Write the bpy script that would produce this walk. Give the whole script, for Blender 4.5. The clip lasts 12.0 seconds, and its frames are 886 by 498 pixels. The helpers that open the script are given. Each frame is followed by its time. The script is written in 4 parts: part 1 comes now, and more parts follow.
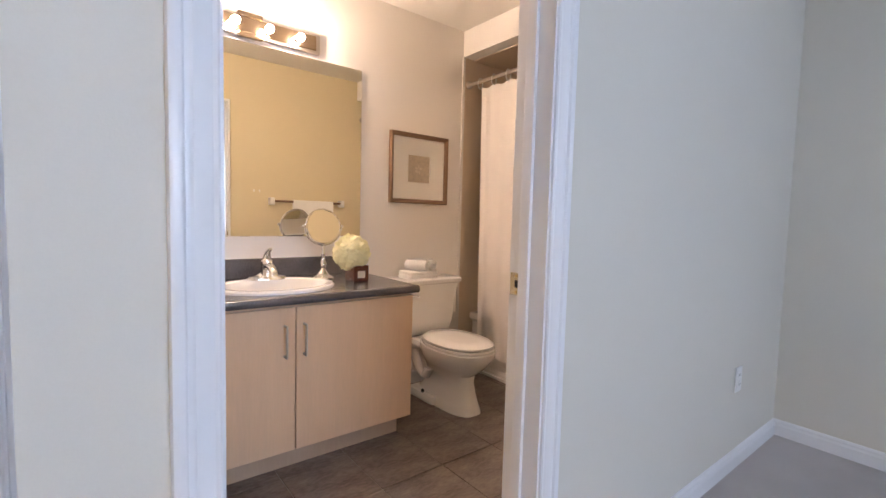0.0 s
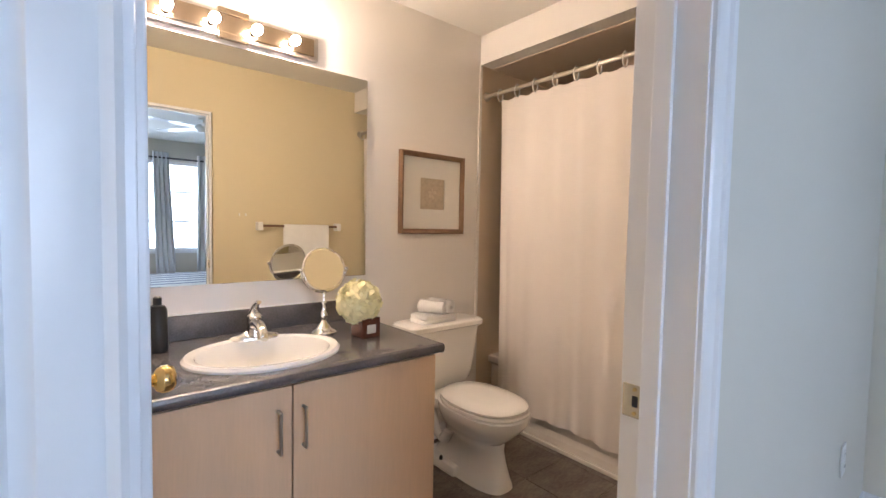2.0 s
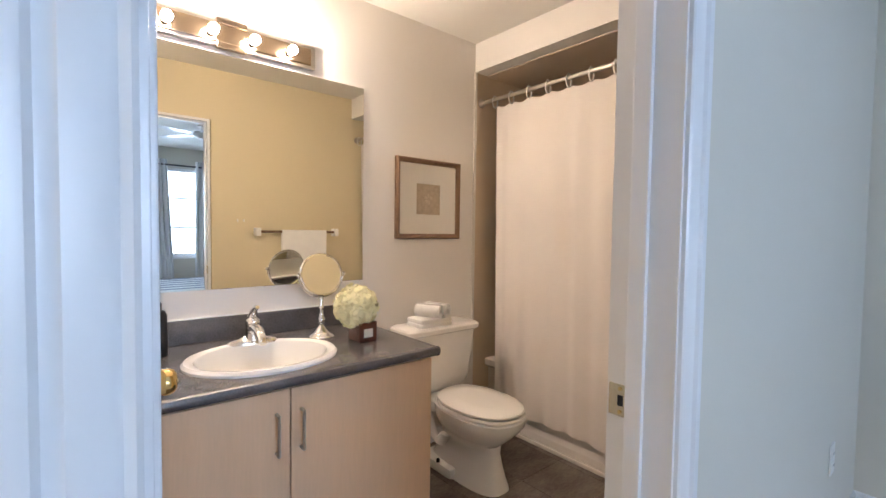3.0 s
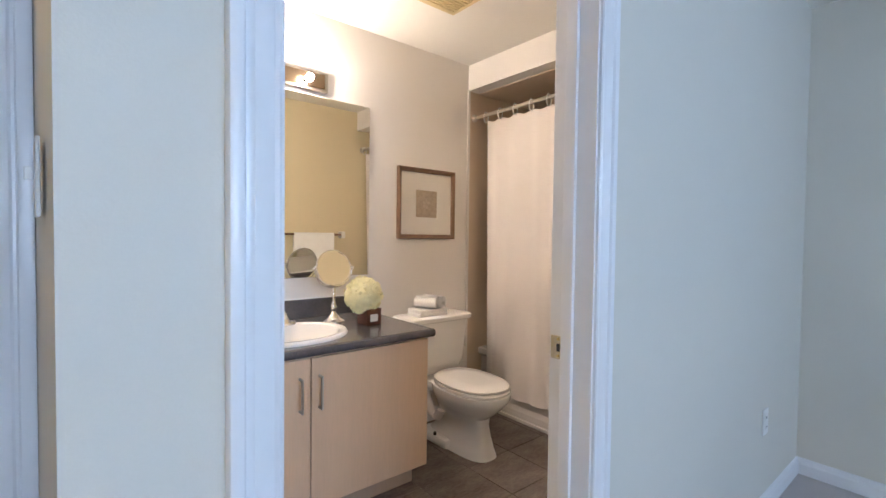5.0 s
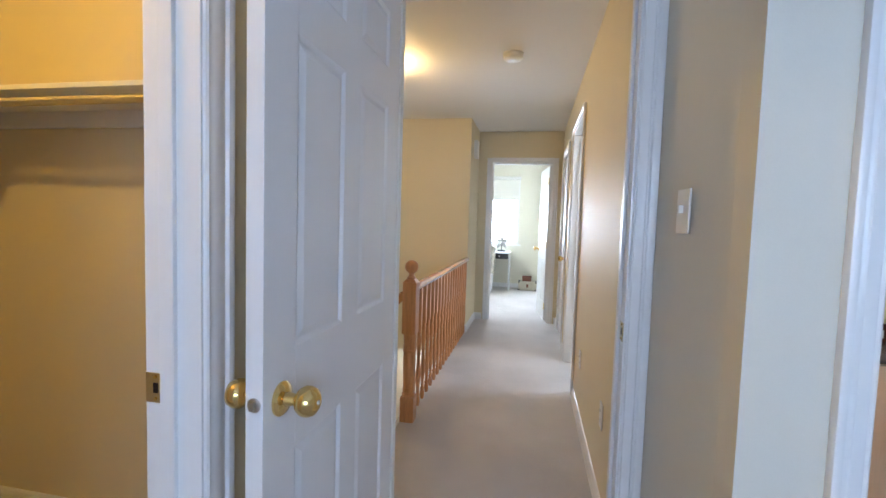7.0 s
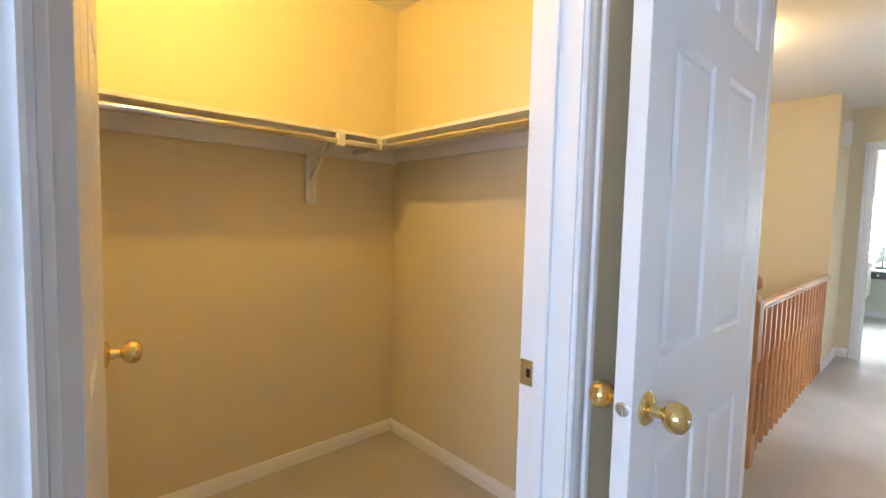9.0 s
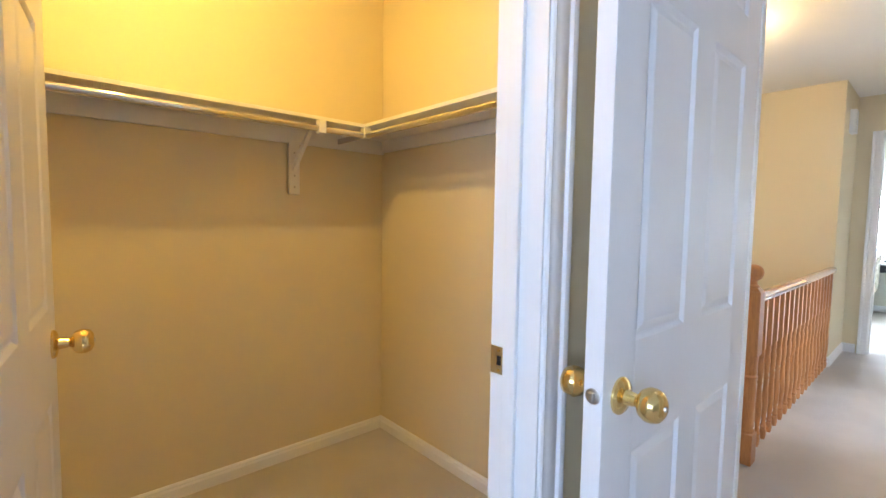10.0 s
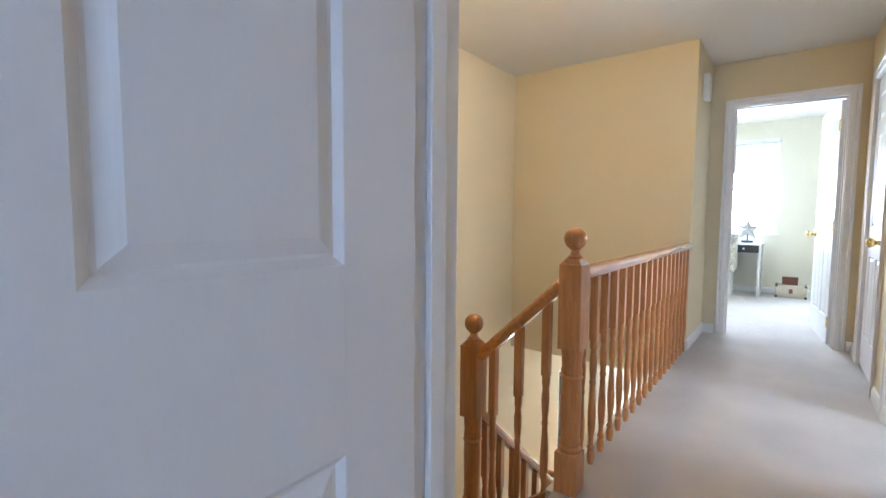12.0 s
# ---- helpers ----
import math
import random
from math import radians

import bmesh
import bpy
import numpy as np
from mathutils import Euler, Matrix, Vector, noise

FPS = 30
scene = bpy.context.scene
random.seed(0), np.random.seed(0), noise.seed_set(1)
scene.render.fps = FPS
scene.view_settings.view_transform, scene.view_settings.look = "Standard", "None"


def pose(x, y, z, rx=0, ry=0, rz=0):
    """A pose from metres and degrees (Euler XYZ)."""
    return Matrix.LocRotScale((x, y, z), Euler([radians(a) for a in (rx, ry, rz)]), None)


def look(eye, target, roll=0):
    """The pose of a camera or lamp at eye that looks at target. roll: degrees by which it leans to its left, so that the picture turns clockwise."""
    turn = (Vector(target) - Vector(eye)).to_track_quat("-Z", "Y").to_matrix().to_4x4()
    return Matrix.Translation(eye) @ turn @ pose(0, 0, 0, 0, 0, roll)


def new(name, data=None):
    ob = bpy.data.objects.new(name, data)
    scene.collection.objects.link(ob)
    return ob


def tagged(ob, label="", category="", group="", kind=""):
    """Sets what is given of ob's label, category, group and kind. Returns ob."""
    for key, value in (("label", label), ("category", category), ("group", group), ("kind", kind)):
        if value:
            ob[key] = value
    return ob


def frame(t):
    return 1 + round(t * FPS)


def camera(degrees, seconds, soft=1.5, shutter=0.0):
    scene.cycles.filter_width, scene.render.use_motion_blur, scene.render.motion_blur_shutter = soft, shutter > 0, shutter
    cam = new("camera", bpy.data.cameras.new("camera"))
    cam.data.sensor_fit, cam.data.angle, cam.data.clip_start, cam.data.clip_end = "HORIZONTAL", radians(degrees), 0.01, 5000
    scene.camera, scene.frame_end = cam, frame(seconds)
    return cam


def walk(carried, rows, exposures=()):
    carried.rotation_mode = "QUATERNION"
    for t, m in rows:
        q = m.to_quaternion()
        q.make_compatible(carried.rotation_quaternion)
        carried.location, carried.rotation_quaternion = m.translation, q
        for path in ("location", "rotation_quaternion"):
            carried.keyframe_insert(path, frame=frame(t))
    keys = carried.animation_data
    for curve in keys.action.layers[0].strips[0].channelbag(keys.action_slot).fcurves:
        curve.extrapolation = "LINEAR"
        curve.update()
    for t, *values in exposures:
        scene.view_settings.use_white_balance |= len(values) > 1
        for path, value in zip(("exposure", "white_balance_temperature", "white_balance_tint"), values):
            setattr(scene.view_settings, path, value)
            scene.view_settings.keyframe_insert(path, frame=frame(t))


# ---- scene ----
cam = camera(89.5, 12.0)
PATH = [
    (0, (0.489, 0.472, 1.117), (1.675, 2.077, 0.982), 1.5),
    (0.5, (0.508, 0.665, 1.165), (1.696, 2.268, 1.038), 1.4),
    (1, (0.561, 0.808, 1.196), (1.76, 2.405, 1.081), 1.3),
    (1.5, (0.598, 0.891, 1.234), (1.81, 2.478, 1.129), 1.1),
    (2, (0.605, 0.913, 1.254), (1.831, 2.49, 1.155), 1.1),
    (2.5, (0.6, 0.905, 1.25), (1.831, 2.478, 1.164), 0.9),
    (3, (0.595, 0.88, 1.258), (1.827, 2.453, 1.178), 0.8),
    (5, (0.423, 0.595, 1.231), (1.646, 2.176, 1.174), 0.7),
    (5.5, (0.367, 0.465, 1.231), (1.454, 2.143, 1.166), 0.7),
    (6, (0.251, 0.389, 1.229), (1.016, 2.235, 1.151), 1.2),
    (6.2, (0.172, 0.372, 1.231), (0.770, 2.280, 1.144), 1.5),
    (6.5, (0.083, 0.306, 1.235), (0.335, 2.287, 1.133), 1.9),
    (7, (-0.028, 0.229, 1.265), (-0.418, 2.187, 1.142), 1.75),
    (7.2, (-0.061, 0.181, 1.281), (-0.696, 2.072, 1.147), 1.8),
    (7.5, (-0.095, 0.151, 1.291), (-1.064, 1.895, 1.147), 2.1),
    (7.7, (-0.108, 0.138, 1.283), (-1.255, 1.771, 1.142), 2.0),
    (9.5, (-0.139, 0.143, 1.253), (-1.625, 1.476, 1.121), 1.2),
    (10, (-0.126, 0.252, 1.218), (-1.617, 1.578, 1.087), 0.9),
    (10.5, (-0.09, 0.48, 1.184), (-1.57, 1.819, 1.053), 0.6),
    (11, (-0.064, 0.728, 1.151), (-1.506, 2.107, 1.023), 0.5),
    (11.5, (-0.075, 1.015, 1.09), (-1.438, 2.473, 0.962), 0.4),
    (12, (-0.121, 1.285, 1.056), (-1.346, 2.859, 0.912), 0.4),
]
EXPOSURES = [
    (0.0, 0.05, 6700, 19),
    (2.5, 0.0, 6200, 12),
    (5.0, 0.05, 5850, 10),
    (5.5, 0.05, 5750, 10),
    (6.5, 0.0, 5800, 11),
    (7.5, 0.05, 6100, 12),
    (9.5, 0.6, 6050, 11),
    (10.5, 0.55, 5800, 11),
    (11.5, 0.3, 5600, 11),
    (12.0, 0.25, 5750, 11),
]
walk(cam, [(t, look(eye, target, roll)) for t, eye, target, roll in PATH], EXPOSURES)

# ---- world and lights ----
world = bpy.data.worlds.new("world")
scene.world = world
world.use_nodes = True
wn = world.node_tree
sky = wn.nodes.new("ShaderNodeTexSky")
sky.sky_type = "NISHITA"
sky.sun_disc = False
sky.sun_elevation = radians(40)
sky.sun_rotation = radians(200)
wn.nodes["Background"].inputs[1].default_value = 0.12
wn.links.new(sky.outputs[0], wn.nodes["Background"].inputs[0])


def area_lamp(name, m, sx, sy, watts, color):
    d = bpy.data.lights.new(name, "AREA")
    d.shape, d.size, d.size_y, d.energy, d.color = "RECTANGLE", sx, sy, watts, color
    ob = new(name, d)
    ob.matrix_world = m
    return ob


area_lamp("window_daylight", look((1.08, -2.78, 1.5), (1.08, 0, 1.4)), 2.55, 1.25, 62, (0.47, 0.67, 1.0))
area_lamp("window_daylight_far", look((-0.7, 9.5, 1.5), (-0.7, 0, 1.3)), 1.3, 1.4, 400, (0.76, 0.88, 1.0))
area_lamp("window_daylight_side", look((1.7, 4.0, 1.5), (0, 4.0, 1.0)), 0.9, 1.2, 30, (0.72, 0.85, 1.0))
area_lamp("window_daylight_low", look((-2.62, 6.8, -1.4), (0, 6.8, -1.6)), 0.7, 1.4, 110, (0.9, 0.96, 1.0))


# ---- materials ----
def mat(name, color, rough=0.5, metal=0.0, vary=0.06, scale=3.0, fine=120.0, bump=0.0, stretch=(1, 1, 1), coat=0.0, emit=0.0, dark=None, bump_dist=0.002, sheen=0.0):
    m = bpy.data.materials.new(name)
    m.use_nodes = True
    nt = m.node_tree
    b = nt.nodes["Principled BSDF"]
    b.inputs["Roughness"].default_value = rough
    b.inputs["Metallic"].default_value = metal
    b.inputs["Coat Weight"].default_value = coat
    b.inputs["Sheen Weight"].default_value = sheen
    tc = nt.nodes.new("ShaderNodeTexCoord")
    mp = nt.nodes.new("ShaderNodeMapping")
    mp.inputs["Scale"].default_value = stretch
    nt.links.new(tc.outputs["Object"], mp.inputs[0])
    n1 = nt.nodes.new("ShaderNodeTexNoise")
    n1.inputs["Scale"].default_value = scale
    n1.inputs["Detail"].default_value = 5
    n2 = nt.nodes.new("ShaderNodeTexNoise")
    n2.inputs["Scale"].default_value = fine
    n2.inputs["Detail"].default_value = 3
    nt.links.new(mp.outputs[0], n1.inputs[0])
    nt.links.new(mp.outputs[0], n2.inputs[0])
    add = nt.nodes.new("ShaderNodeMath")
    add.operation = "MULTIPLY_ADD"
    add.inputs[1].default_value = 0.6
    half = nt.nodes.new("ShaderNodeMath")
    half.operation = "MULTIPLY"
    half.inputs[1].default_value = 0.4
    nt.links.new(n2.outputs[0], half.inputs[0])
    nt.links.new(n1.outputs[0], add.inputs[0])
    nt.links.new(half.outputs[0], add.inputs[2])
    ramp = nt.nodes.new("ShaderNodeValToRGB")
    ramp.color_ramp.elements[0].position, ramp.color_ramp.elements[1].position = 0.3, 0.7
    lo = dark if dark else tuple(c * (1 - vary) for c in color)
    hi = tuple(min(1, c * (1 + vary * 0.6)) for c in color)
    ramp.color_ramp.elements[0].color, ramp.color_ramp.elements[1].color = (*lo, 1), (*hi, 1)
    nt.links.new(add.outputs[0], ramp.inputs[0])
    nt.links.new(ramp.outputs[0], b.inputs["Base Color"])
    if bump:
        bp = nt.nodes.new("ShaderNodeBump")
        bp.inputs["Strength"].default_value = bump
        bp.inputs["Distance"].default_value = bump_dist
        nt.links.new(n2.outputs[0], bp.inputs["Height"])
        nt.links.new(bp.outputs[0], b.inputs["Normal"])
    if emit:
        b.inputs["Emission Color"].default_value = (*color, 1)
        b.inputs["Emission Strength"].default_value = emit
    return m


def lamp_mat(name, color, strength):
    m = bpy.data.materials.new(name)
    m.use_nodes = True
    b = m.node_tree.nodes["Principled BSDF"]
    b.inputs["Base Color"].default_value = (0.9, 0.9, 0.88, 1)
    b.inputs["Emission Color"].default_value = (*color, 1)
    b.inputs["Emission Strength"].default_value = strength
    return m


def glass_mat(name):
    m = bpy.data.materials.new(name)
    m.use_nodes = True
    b = m.node_tree.nodes["Principled BSDF"]
    b.inputs["Transmission Weight"].default_value = 1
    b.inputs["Roughness"].default_value = 0
    b.inputs["IOR"].default_value = 1.45
    return m


CREAM = mat("cream_wall_paint", (0.70, 0.605, 0.405), 0.63, vary=0.03, scale=1.2, fine=260, bump=0.12)
BEDP = mat("greige_bedroom_paint", (0.68, 0.645, 0.565), 0.6, vary=0.03, scale=1.2, fine=260, bump=0.12)
BATHW = mat("white_bath_paint", (0.80, 0.765, 0.725), 0.45, vary=0.02, scale=1.2, fine=260, bump=0.1)
# one even taupe for alcove walls and soffit, darker than the bath walls
TAUPE = mat("taupe_alcove", (0.70, 0.57, 0.44), 0.4, vary=0.04, scale=1.5, fine=200, bump=0.1)
CEIL = mat("ceiling_paint", (0.80, 0.775, 0.72), 0.8, vary=0.03, scale=2, fine=180, bump=0.3)
TRIM = mat("white_trim_gloss", (0.80, 0.80, 0.81), 0.28, vary=0.02, scale=2, fine=60, coat=0.2)
DOOR = mat("white_door_paint", (0.77, 0.77, 0.79), 0.32, vary=0.02, scale=2, fine=50, bump=0.08, stretch=(6, 6, 0.6), coat=0.15)
CARPET = mat("beige_carpet", (0.61, 0.565, 0.55), 1.0, vary=0.2, scale=2.2, fine=420, bump=1.0, bump_dist=0.006, sheen=0.2)
OAK = mat("honey_oak_wood", (0.50, 0.22, 0.075), 0.32, vary=0.35, scale=6, fine=40, bump=0.1, stretch=(8, 8, 0.7), coat=0.35)
OAKH = mat("honey_oak_handrail", (0.50, 0.22, 0.075), 0.25, vary=0.3, scale=6, fine=40, bump=0.05, stretch=(8, 0.7, 8), coat=0.5)
MAPLE = mat("pale_maple_laminate", (0.76, 0.525, 0.335), 0.35, vary=0.07, scale=3, fine=30, stretch=(5, 5, 0.35), coat=0.15)
MAPLED = mat("maple_edge", (0.50, 0.36, 0.25), 0.45, vary=0.08, scale=3, fine=30, stretch=(5, 5, 0.4))
SLATE = mat("slate_laminate", (0.115, 0.108, 0.112), 0.25, vary=0.45, scale=9, fine=150, coat=0.2)
TILE = mat("dark_slate_tile", (0.20, 0.165, 0.148), 0.27, vary=0.5, scale=5, fine=35, bump=0.25, stretch=(1, 2.4, 1))
GROUT = mat("grey_grout", (0.27, 0.25, 0.23), 0.9, vary=0.1)
STRIKE = mat("pale_brass", (0.80, 0.70, 0.48), 0.25, 1.0, vary=0.08, scale=30)
PORC = mat("white_porcelain", (0.87, 0.855, 0.83), 0.08, vary=0.01, coat=0.6)
TUBW = mat("tub_enamel", (0.80, 0.75, 0.70), 0.15, vary=0.02, coat=0.4)
CHROME = mat("chrome", (0.75, 0.74, 0.72), 0.09, 1.0, vary=0.03)
NICKEL = mat("brushed_nickel", (0.56, 0.52, 0.47), 0.3, 1.0, vary=0.08, stretch=(1, 1, 10))
BRASS = mat("polished_brass", (0.83, 0.62, 0.26), 0.13, 1.0, vary=0.06, scale=20)
MIRROR = mat("mirror_silver", (0.90, 0.905, 0.86), 0.0, 1.0, vary=0.0)
CLOTH = mat("white_curtain_cloth", (0.80, 0.74, 0.69), 0.9, vary=0.04, scale=4, fine=500, bump=0.3, sheen=0.2)
TOWEL = mat("white_terry", (0.88, 0.87, 0.86), 1.0, vary=0.05, scale=20, fine=500, bump=0.9, sheen=0.4)
FRAMEW = mat("walnut_bronze_frame", (0.20, 0.115, 0.065), 0.35, 0.25, vary=0.3, scale=14, fine=120, stretch=(3, 1, 3))
MATB = mat("cream_mat_board", (0.80, 0.775, 0.72), 0.85, vary=0.02)
ART = mat("tan_art_paper", (0.52, 0.43, 0.32), 0.8, vary=0.2, scale=30, fine=90)
PETAL = mat("ivory_petals", (0.92, 0.85, 0.52), 0.7, vary=0.08, scale=40, fine=200)
BOXR = mat("dark_red_wood_box", (0.10, 0.032, 0.02), 0.25, vary=0.3, scale=30, coat=0.3)
WHITE = mat("white_plastic", (0.80, 0.79, 0.76), 0.3, vary=0.01)
BLACK = mat("black_plastic", (0.012, 0.012, 0.013), 0.35, vary=0.1)
SHELFM = mat("white_shelf_melamine", (0.80, 0.785, 0.75), 0.4, vary=0.03)
DRAPE = mat("grey_drape", (0.78, 0.80, 0.83), 0.9, vary=0.05, scale=5, fine=400, bump=0.3)
GLASS = glass_mat("clear_glass")
BULB = lamp_mat("lit_bulb", (1.0, 0.79, 0.60), 590)
GLOBE = lamp_mat("lit_globe", (1.0, 0.66, 0.27), 95)
BULBY = lamp_mat("lit_bulb_yellow", (1.0, 0.615, 0.13), 530)
SOAP = mat("paper_label", (0.75, 0.72, 0.66), 0.8)
DARKW = mat("dark_desk_wood", (0.03, 0.028, 0.03), 0.35, vary=0.3)
STEEL = mat("galvanised_star", (0.33, 0.32, 0.30), 0.45, 0.6, vary=0.3, scale=30)
CANVAS = mat("pale_canvas_case", (0.52, 0.47, 0.38), 0.8, vary=0.2, scale=12)
LEATHER = mat("brown_leather", (0.16, 0.05, 0.025), 0.5, vary=0.2, scale=20)
THROW = mat("floral_throw", (0.78, 0.75, 0.66), 0.95, vary=0.1, scale=14, fine=30, dark=(0.22, 0.21, 0.17))
SHADE = mat("roller_shade", (0.78, 0.76, 0.70), 0.9, vary=0.02)
LINEN = mat("striped_linen", (0.75, 0.76, 0.78), 0.9, vary=0.05, bump=0.2)
STRIPE = mat("grey_stripe", (0.25, 0.29, 0.36), 0.9, vary=0.08)
ROOM = mat("pale_room_paint", (0.74, 0.71, 0.60), 0.6, vary=0.02, fine=260, bump=0.1)
LATH = mat("grey_outdoor", (0.6, 0.62, 0.64), 0.9)


# ---- mesh helpers ----
def box(bm, lo, hi, bevel=0.0):
    x0, y0, z0 = lo
    x1, y1, z1 = hi
    r = bmesh.ops.create_cube(bm, size=1.0, matrix=Matrix.LocRotScale(((x0 + x1) / 2, (y0 + y1) / 2, (z0 + z1) / 2), None, (x1 - x0, y1 - y0, z1 - z0)))
    if bevel:
        es = list({e for v in r["verts"] for e in v.link_edges})
        bmesh.ops.bevel(bm, geom=es, offset=bevel, segments=2, affect="EDGES", profile=0.6)


def rod(bm, a, b, r, seg=12, r2=None):
    a, b = Vector(a), Vector(b)
    d = b - a
    m = Matrix.Translation((a + b) / 2) @ d.to_track_quat("Z", "Y").to_matrix().to_4x4()
    bmesh.ops.create_cone(bm, cap_ends=True, segments=seg, radius1=r, radius2=r if r2 is None else r2, depth=d.length, matrix=m)


def ball(bm, c, r, sx=1, sy=1, sz=1, seg=16):
    bmesh.ops.create_uvsphere(bm, u_segments=seg, v_segments=max(8, seg // 2), radius=r, matrix=Matrix.LocRotScale(c, None, (sx, sy, sz)))


def lathe(bm, profile, m=None, seg=16, ex=1.0, ey=1.0):
    """Turn (radius, height) pairs about z; m places it."""
    m = m or Matrix()
    rings = []
    for r, z in profile:
        rings.append([bm.verts.new(m @ Vector((ex * r * math.cos(2 * math.pi * i / seg), ey * r * math.sin(2 * math.pi * i / seg), z))) for i in range(seg)])
    for a, b in zip(rings, rings[1:]):
        for i in range(seg):
            j = (i + 1) % seg
            bm.faces.new((a[i], a[j], b[j], b[i]))
    bm.faces.new(list(reversed(rings[0])))
    bm.faces.new(rings[-1])


def prism(bm, pts, m, depth):
    """Extrude a flat outline (u, v) along local z by depth; m places it."""
    a = [bm.verts.new(m @ Vector((u, v, 0))) for u, v in pts]
    b = [bm.verts.new(m @ Vector((u, v, depth))) for u, v in pts]
    n = len(pts)
    for i in range(n):
        j = (i + 1) % n
        bm.faces.new((a[i], a[j], b[j], b[i]))
    bm.faces.new(list(reversed(a)))
    bm.faces.new(b)


def loft(bm, rings, cap=True, cap_start=True):
    vs = [[bm.verts.new(p) for p in ring] for ring in rings]
    n = len(vs[0])
    for a, b in zip(vs, vs[1:]):
        for i in range(n):
            j = (i + 1) % n
            bm.faces.new((a[i], a[j], b[j], b[i]))
    if cap and cap_start:
        bm.faces.new(list(reversed(vs[0])))
    if cap:
        bm.faces.new(vs[-1])


def part(name, bm, material, parent=None, label="", smooth=False, at=None):
    bmesh.ops.recalc_face_normals(bm, faces=bm.faces)
    me = bpy.data.meshes.new(name)
    bm.to_mesh(me)
    bm.free()
    me.materials.append(material)
    if smooth:
        for p in me.polygons:
            p.use_smooth = True
        me.set_sharp_from_angle(angle=radians(38))
    ob = new(name, me)
    if parent:
        ob.parent = parent
    if at is not None:
        ob.matrix_basis = at
    if label:
        tagged(ob, label)
    return ob


def thing(name, m, label, category, group=""):
    ob = new(name)
    ob.matrix_basis = m
    return tagged(ob, label, category, group)


def boxes(name, material, bs, parent=None, label="", bevel=0.0, at=None):
    bm = bmesh.new()
    for lo, hi in bs:
        box(bm, lo, hi, bevel)
    return part(name, bm, material, parent, label, at=at)


def struct(name, material, bs, label, category, bevel=0.0):
    return tagged(boxes(name, material, bs, bevel=bevel), label, category, kind="structure")


CH = 2.43  # ceiling height
# the bathroom is turned slightly against the hall
BATH = Matrix.Translation((1.7, 2.97, 0)) @ Matrix.Rotation(radians(1.86), 4, "Z") @ Matrix.Translation((-1.7, -2.97, 0))


def in_bath(obs):
    for ob in obs:
        if ob.parent is None:
            ob.matrix_basis = BATH @ ob.matrix_basis


# ---- structure ----
# floors
struct("floor_bedroom", CARPET, [((-0.765, -2.7, -0.2), (3.42, 1.29, 0)), ((-0.765, 1.29, -0.2), (0.43, 1.75, 0)), ((-2.35, -0.8, -0.2), (-0.765, 1.75, 0))], "beige cut-pile carpet floor of the bedroom and closet", "floor")
struct("floor_hall", CARPET, [((-0.80, 1.75, -0.25), (0.43, 6.1, 0)), ((-1.9, 6.1, -0.25), (1.6, 9.3, 0)), ((0.43, 3.3, -0.25), (1.6, 4.9, 0))], "beige carpet floor of the hall and far room", "floor")
bath_floor = struct("floor_bath", GROUT, [((0.43, 1.29, -0.2), (3.4, 3.02, -0.004))], "dark slate tile bathroom floor with grey grout", "floor")
in_bath([bath_floor])
# ceilings
struct("ceiling_bedroom", CEIL, [((-0.765, -2.75, CH), (3.4, 1.29, CH + 0.15)), ((-0.765, 1.29, CH), (0.36, 1.75, CH + 0.15))], "white painted bedroom ceiling", "ceiling")
struct("ceiling_closet", CEIL, [((-2.45, -0.9, CH), (-0.765, 1.75, CH + 0.15))], "white painted closet ceiling", "ceiling")
struct("ceiling_bath", CEIL, [((0.36, 1.29, CH), (1.7, 3.1, CH + 0.15)), ((1.7, 1.29, CH), (3.5, 3.2, CH + 0.15))], "white painted bathroom ceiling", "ceiling")
struct("ceiling_hall", CEIL, [((-2.45, 1.75, CH), (0.36, 6.1, CH + 0.15))], "white textured hall ceiling", "ceiling")
struct("ceiling_far", CEIL, [((-1.9, 6.1, CH), (1.7, 9.4, CH + 0.15))], "white far room ceiling", "ceiling")
struct("ceiling_side", CEIL, [((0.36, 3.1, CH), (1.7, 6.1, CH + 0.15))], "white side room ceiling", "ceiling")

# bedroom walls; the bathroom door wall has a cream skin on both sides
DH = 2.04  # door opening height
SLOPE = math.tan(radians(1.86))


def door_wall_y(x):
    return 1.23 + (x - 1.395) * SLOPE


def sloped_wall(name, material, runs, y0, y1, label):
    """Wall runs (x0, x1, z0, z1) parallel to the bathroom, between two offsets from its bedroom face."""
    bm = bmesh.new()
    for xa, xb, za, zb in runs:
        prism(bm, [(xa, door_wall_y(xa) + y0), (xb, door_wall_y(xb) + y0), (xb, door_wall_y(xb) + y1), (xa, door_wall_y(xa) + y1)], Matrix.Translation((0, 0, za)), zb - za)
    return tagged(part(name, bm, material), label, "wall", kind="structure")


sloped_wall("wall_bath_door", BEDP, [(0.388, 0.603, 0, CH), (0.603, 1.395, DH + 0.02, CH)], 0, 0.095, "pale greige wall around the bathroom doorway")
sloped_wall("wall_bath_door_inner", CREAM, [(0.45, 0.603, 0, CH), (1.395, 3.46, 0, CH), (0.603, 1.395, DH + 0.02, CH)], 0.095, 0.118, "cream painted inner side of the bathroom door wall")
sloped_wall("wall_bath_side", BEDP, [(1.395, 3.42, 0, CH)], 0, 0.095, "pale greige wall beside the bathroom doorway")
struct("wall_bedroom_east", BEDP, [((3.36, -2.75, 0), (3.48, 1.30, CH))], "pale greige bedroom side wall", "wall")
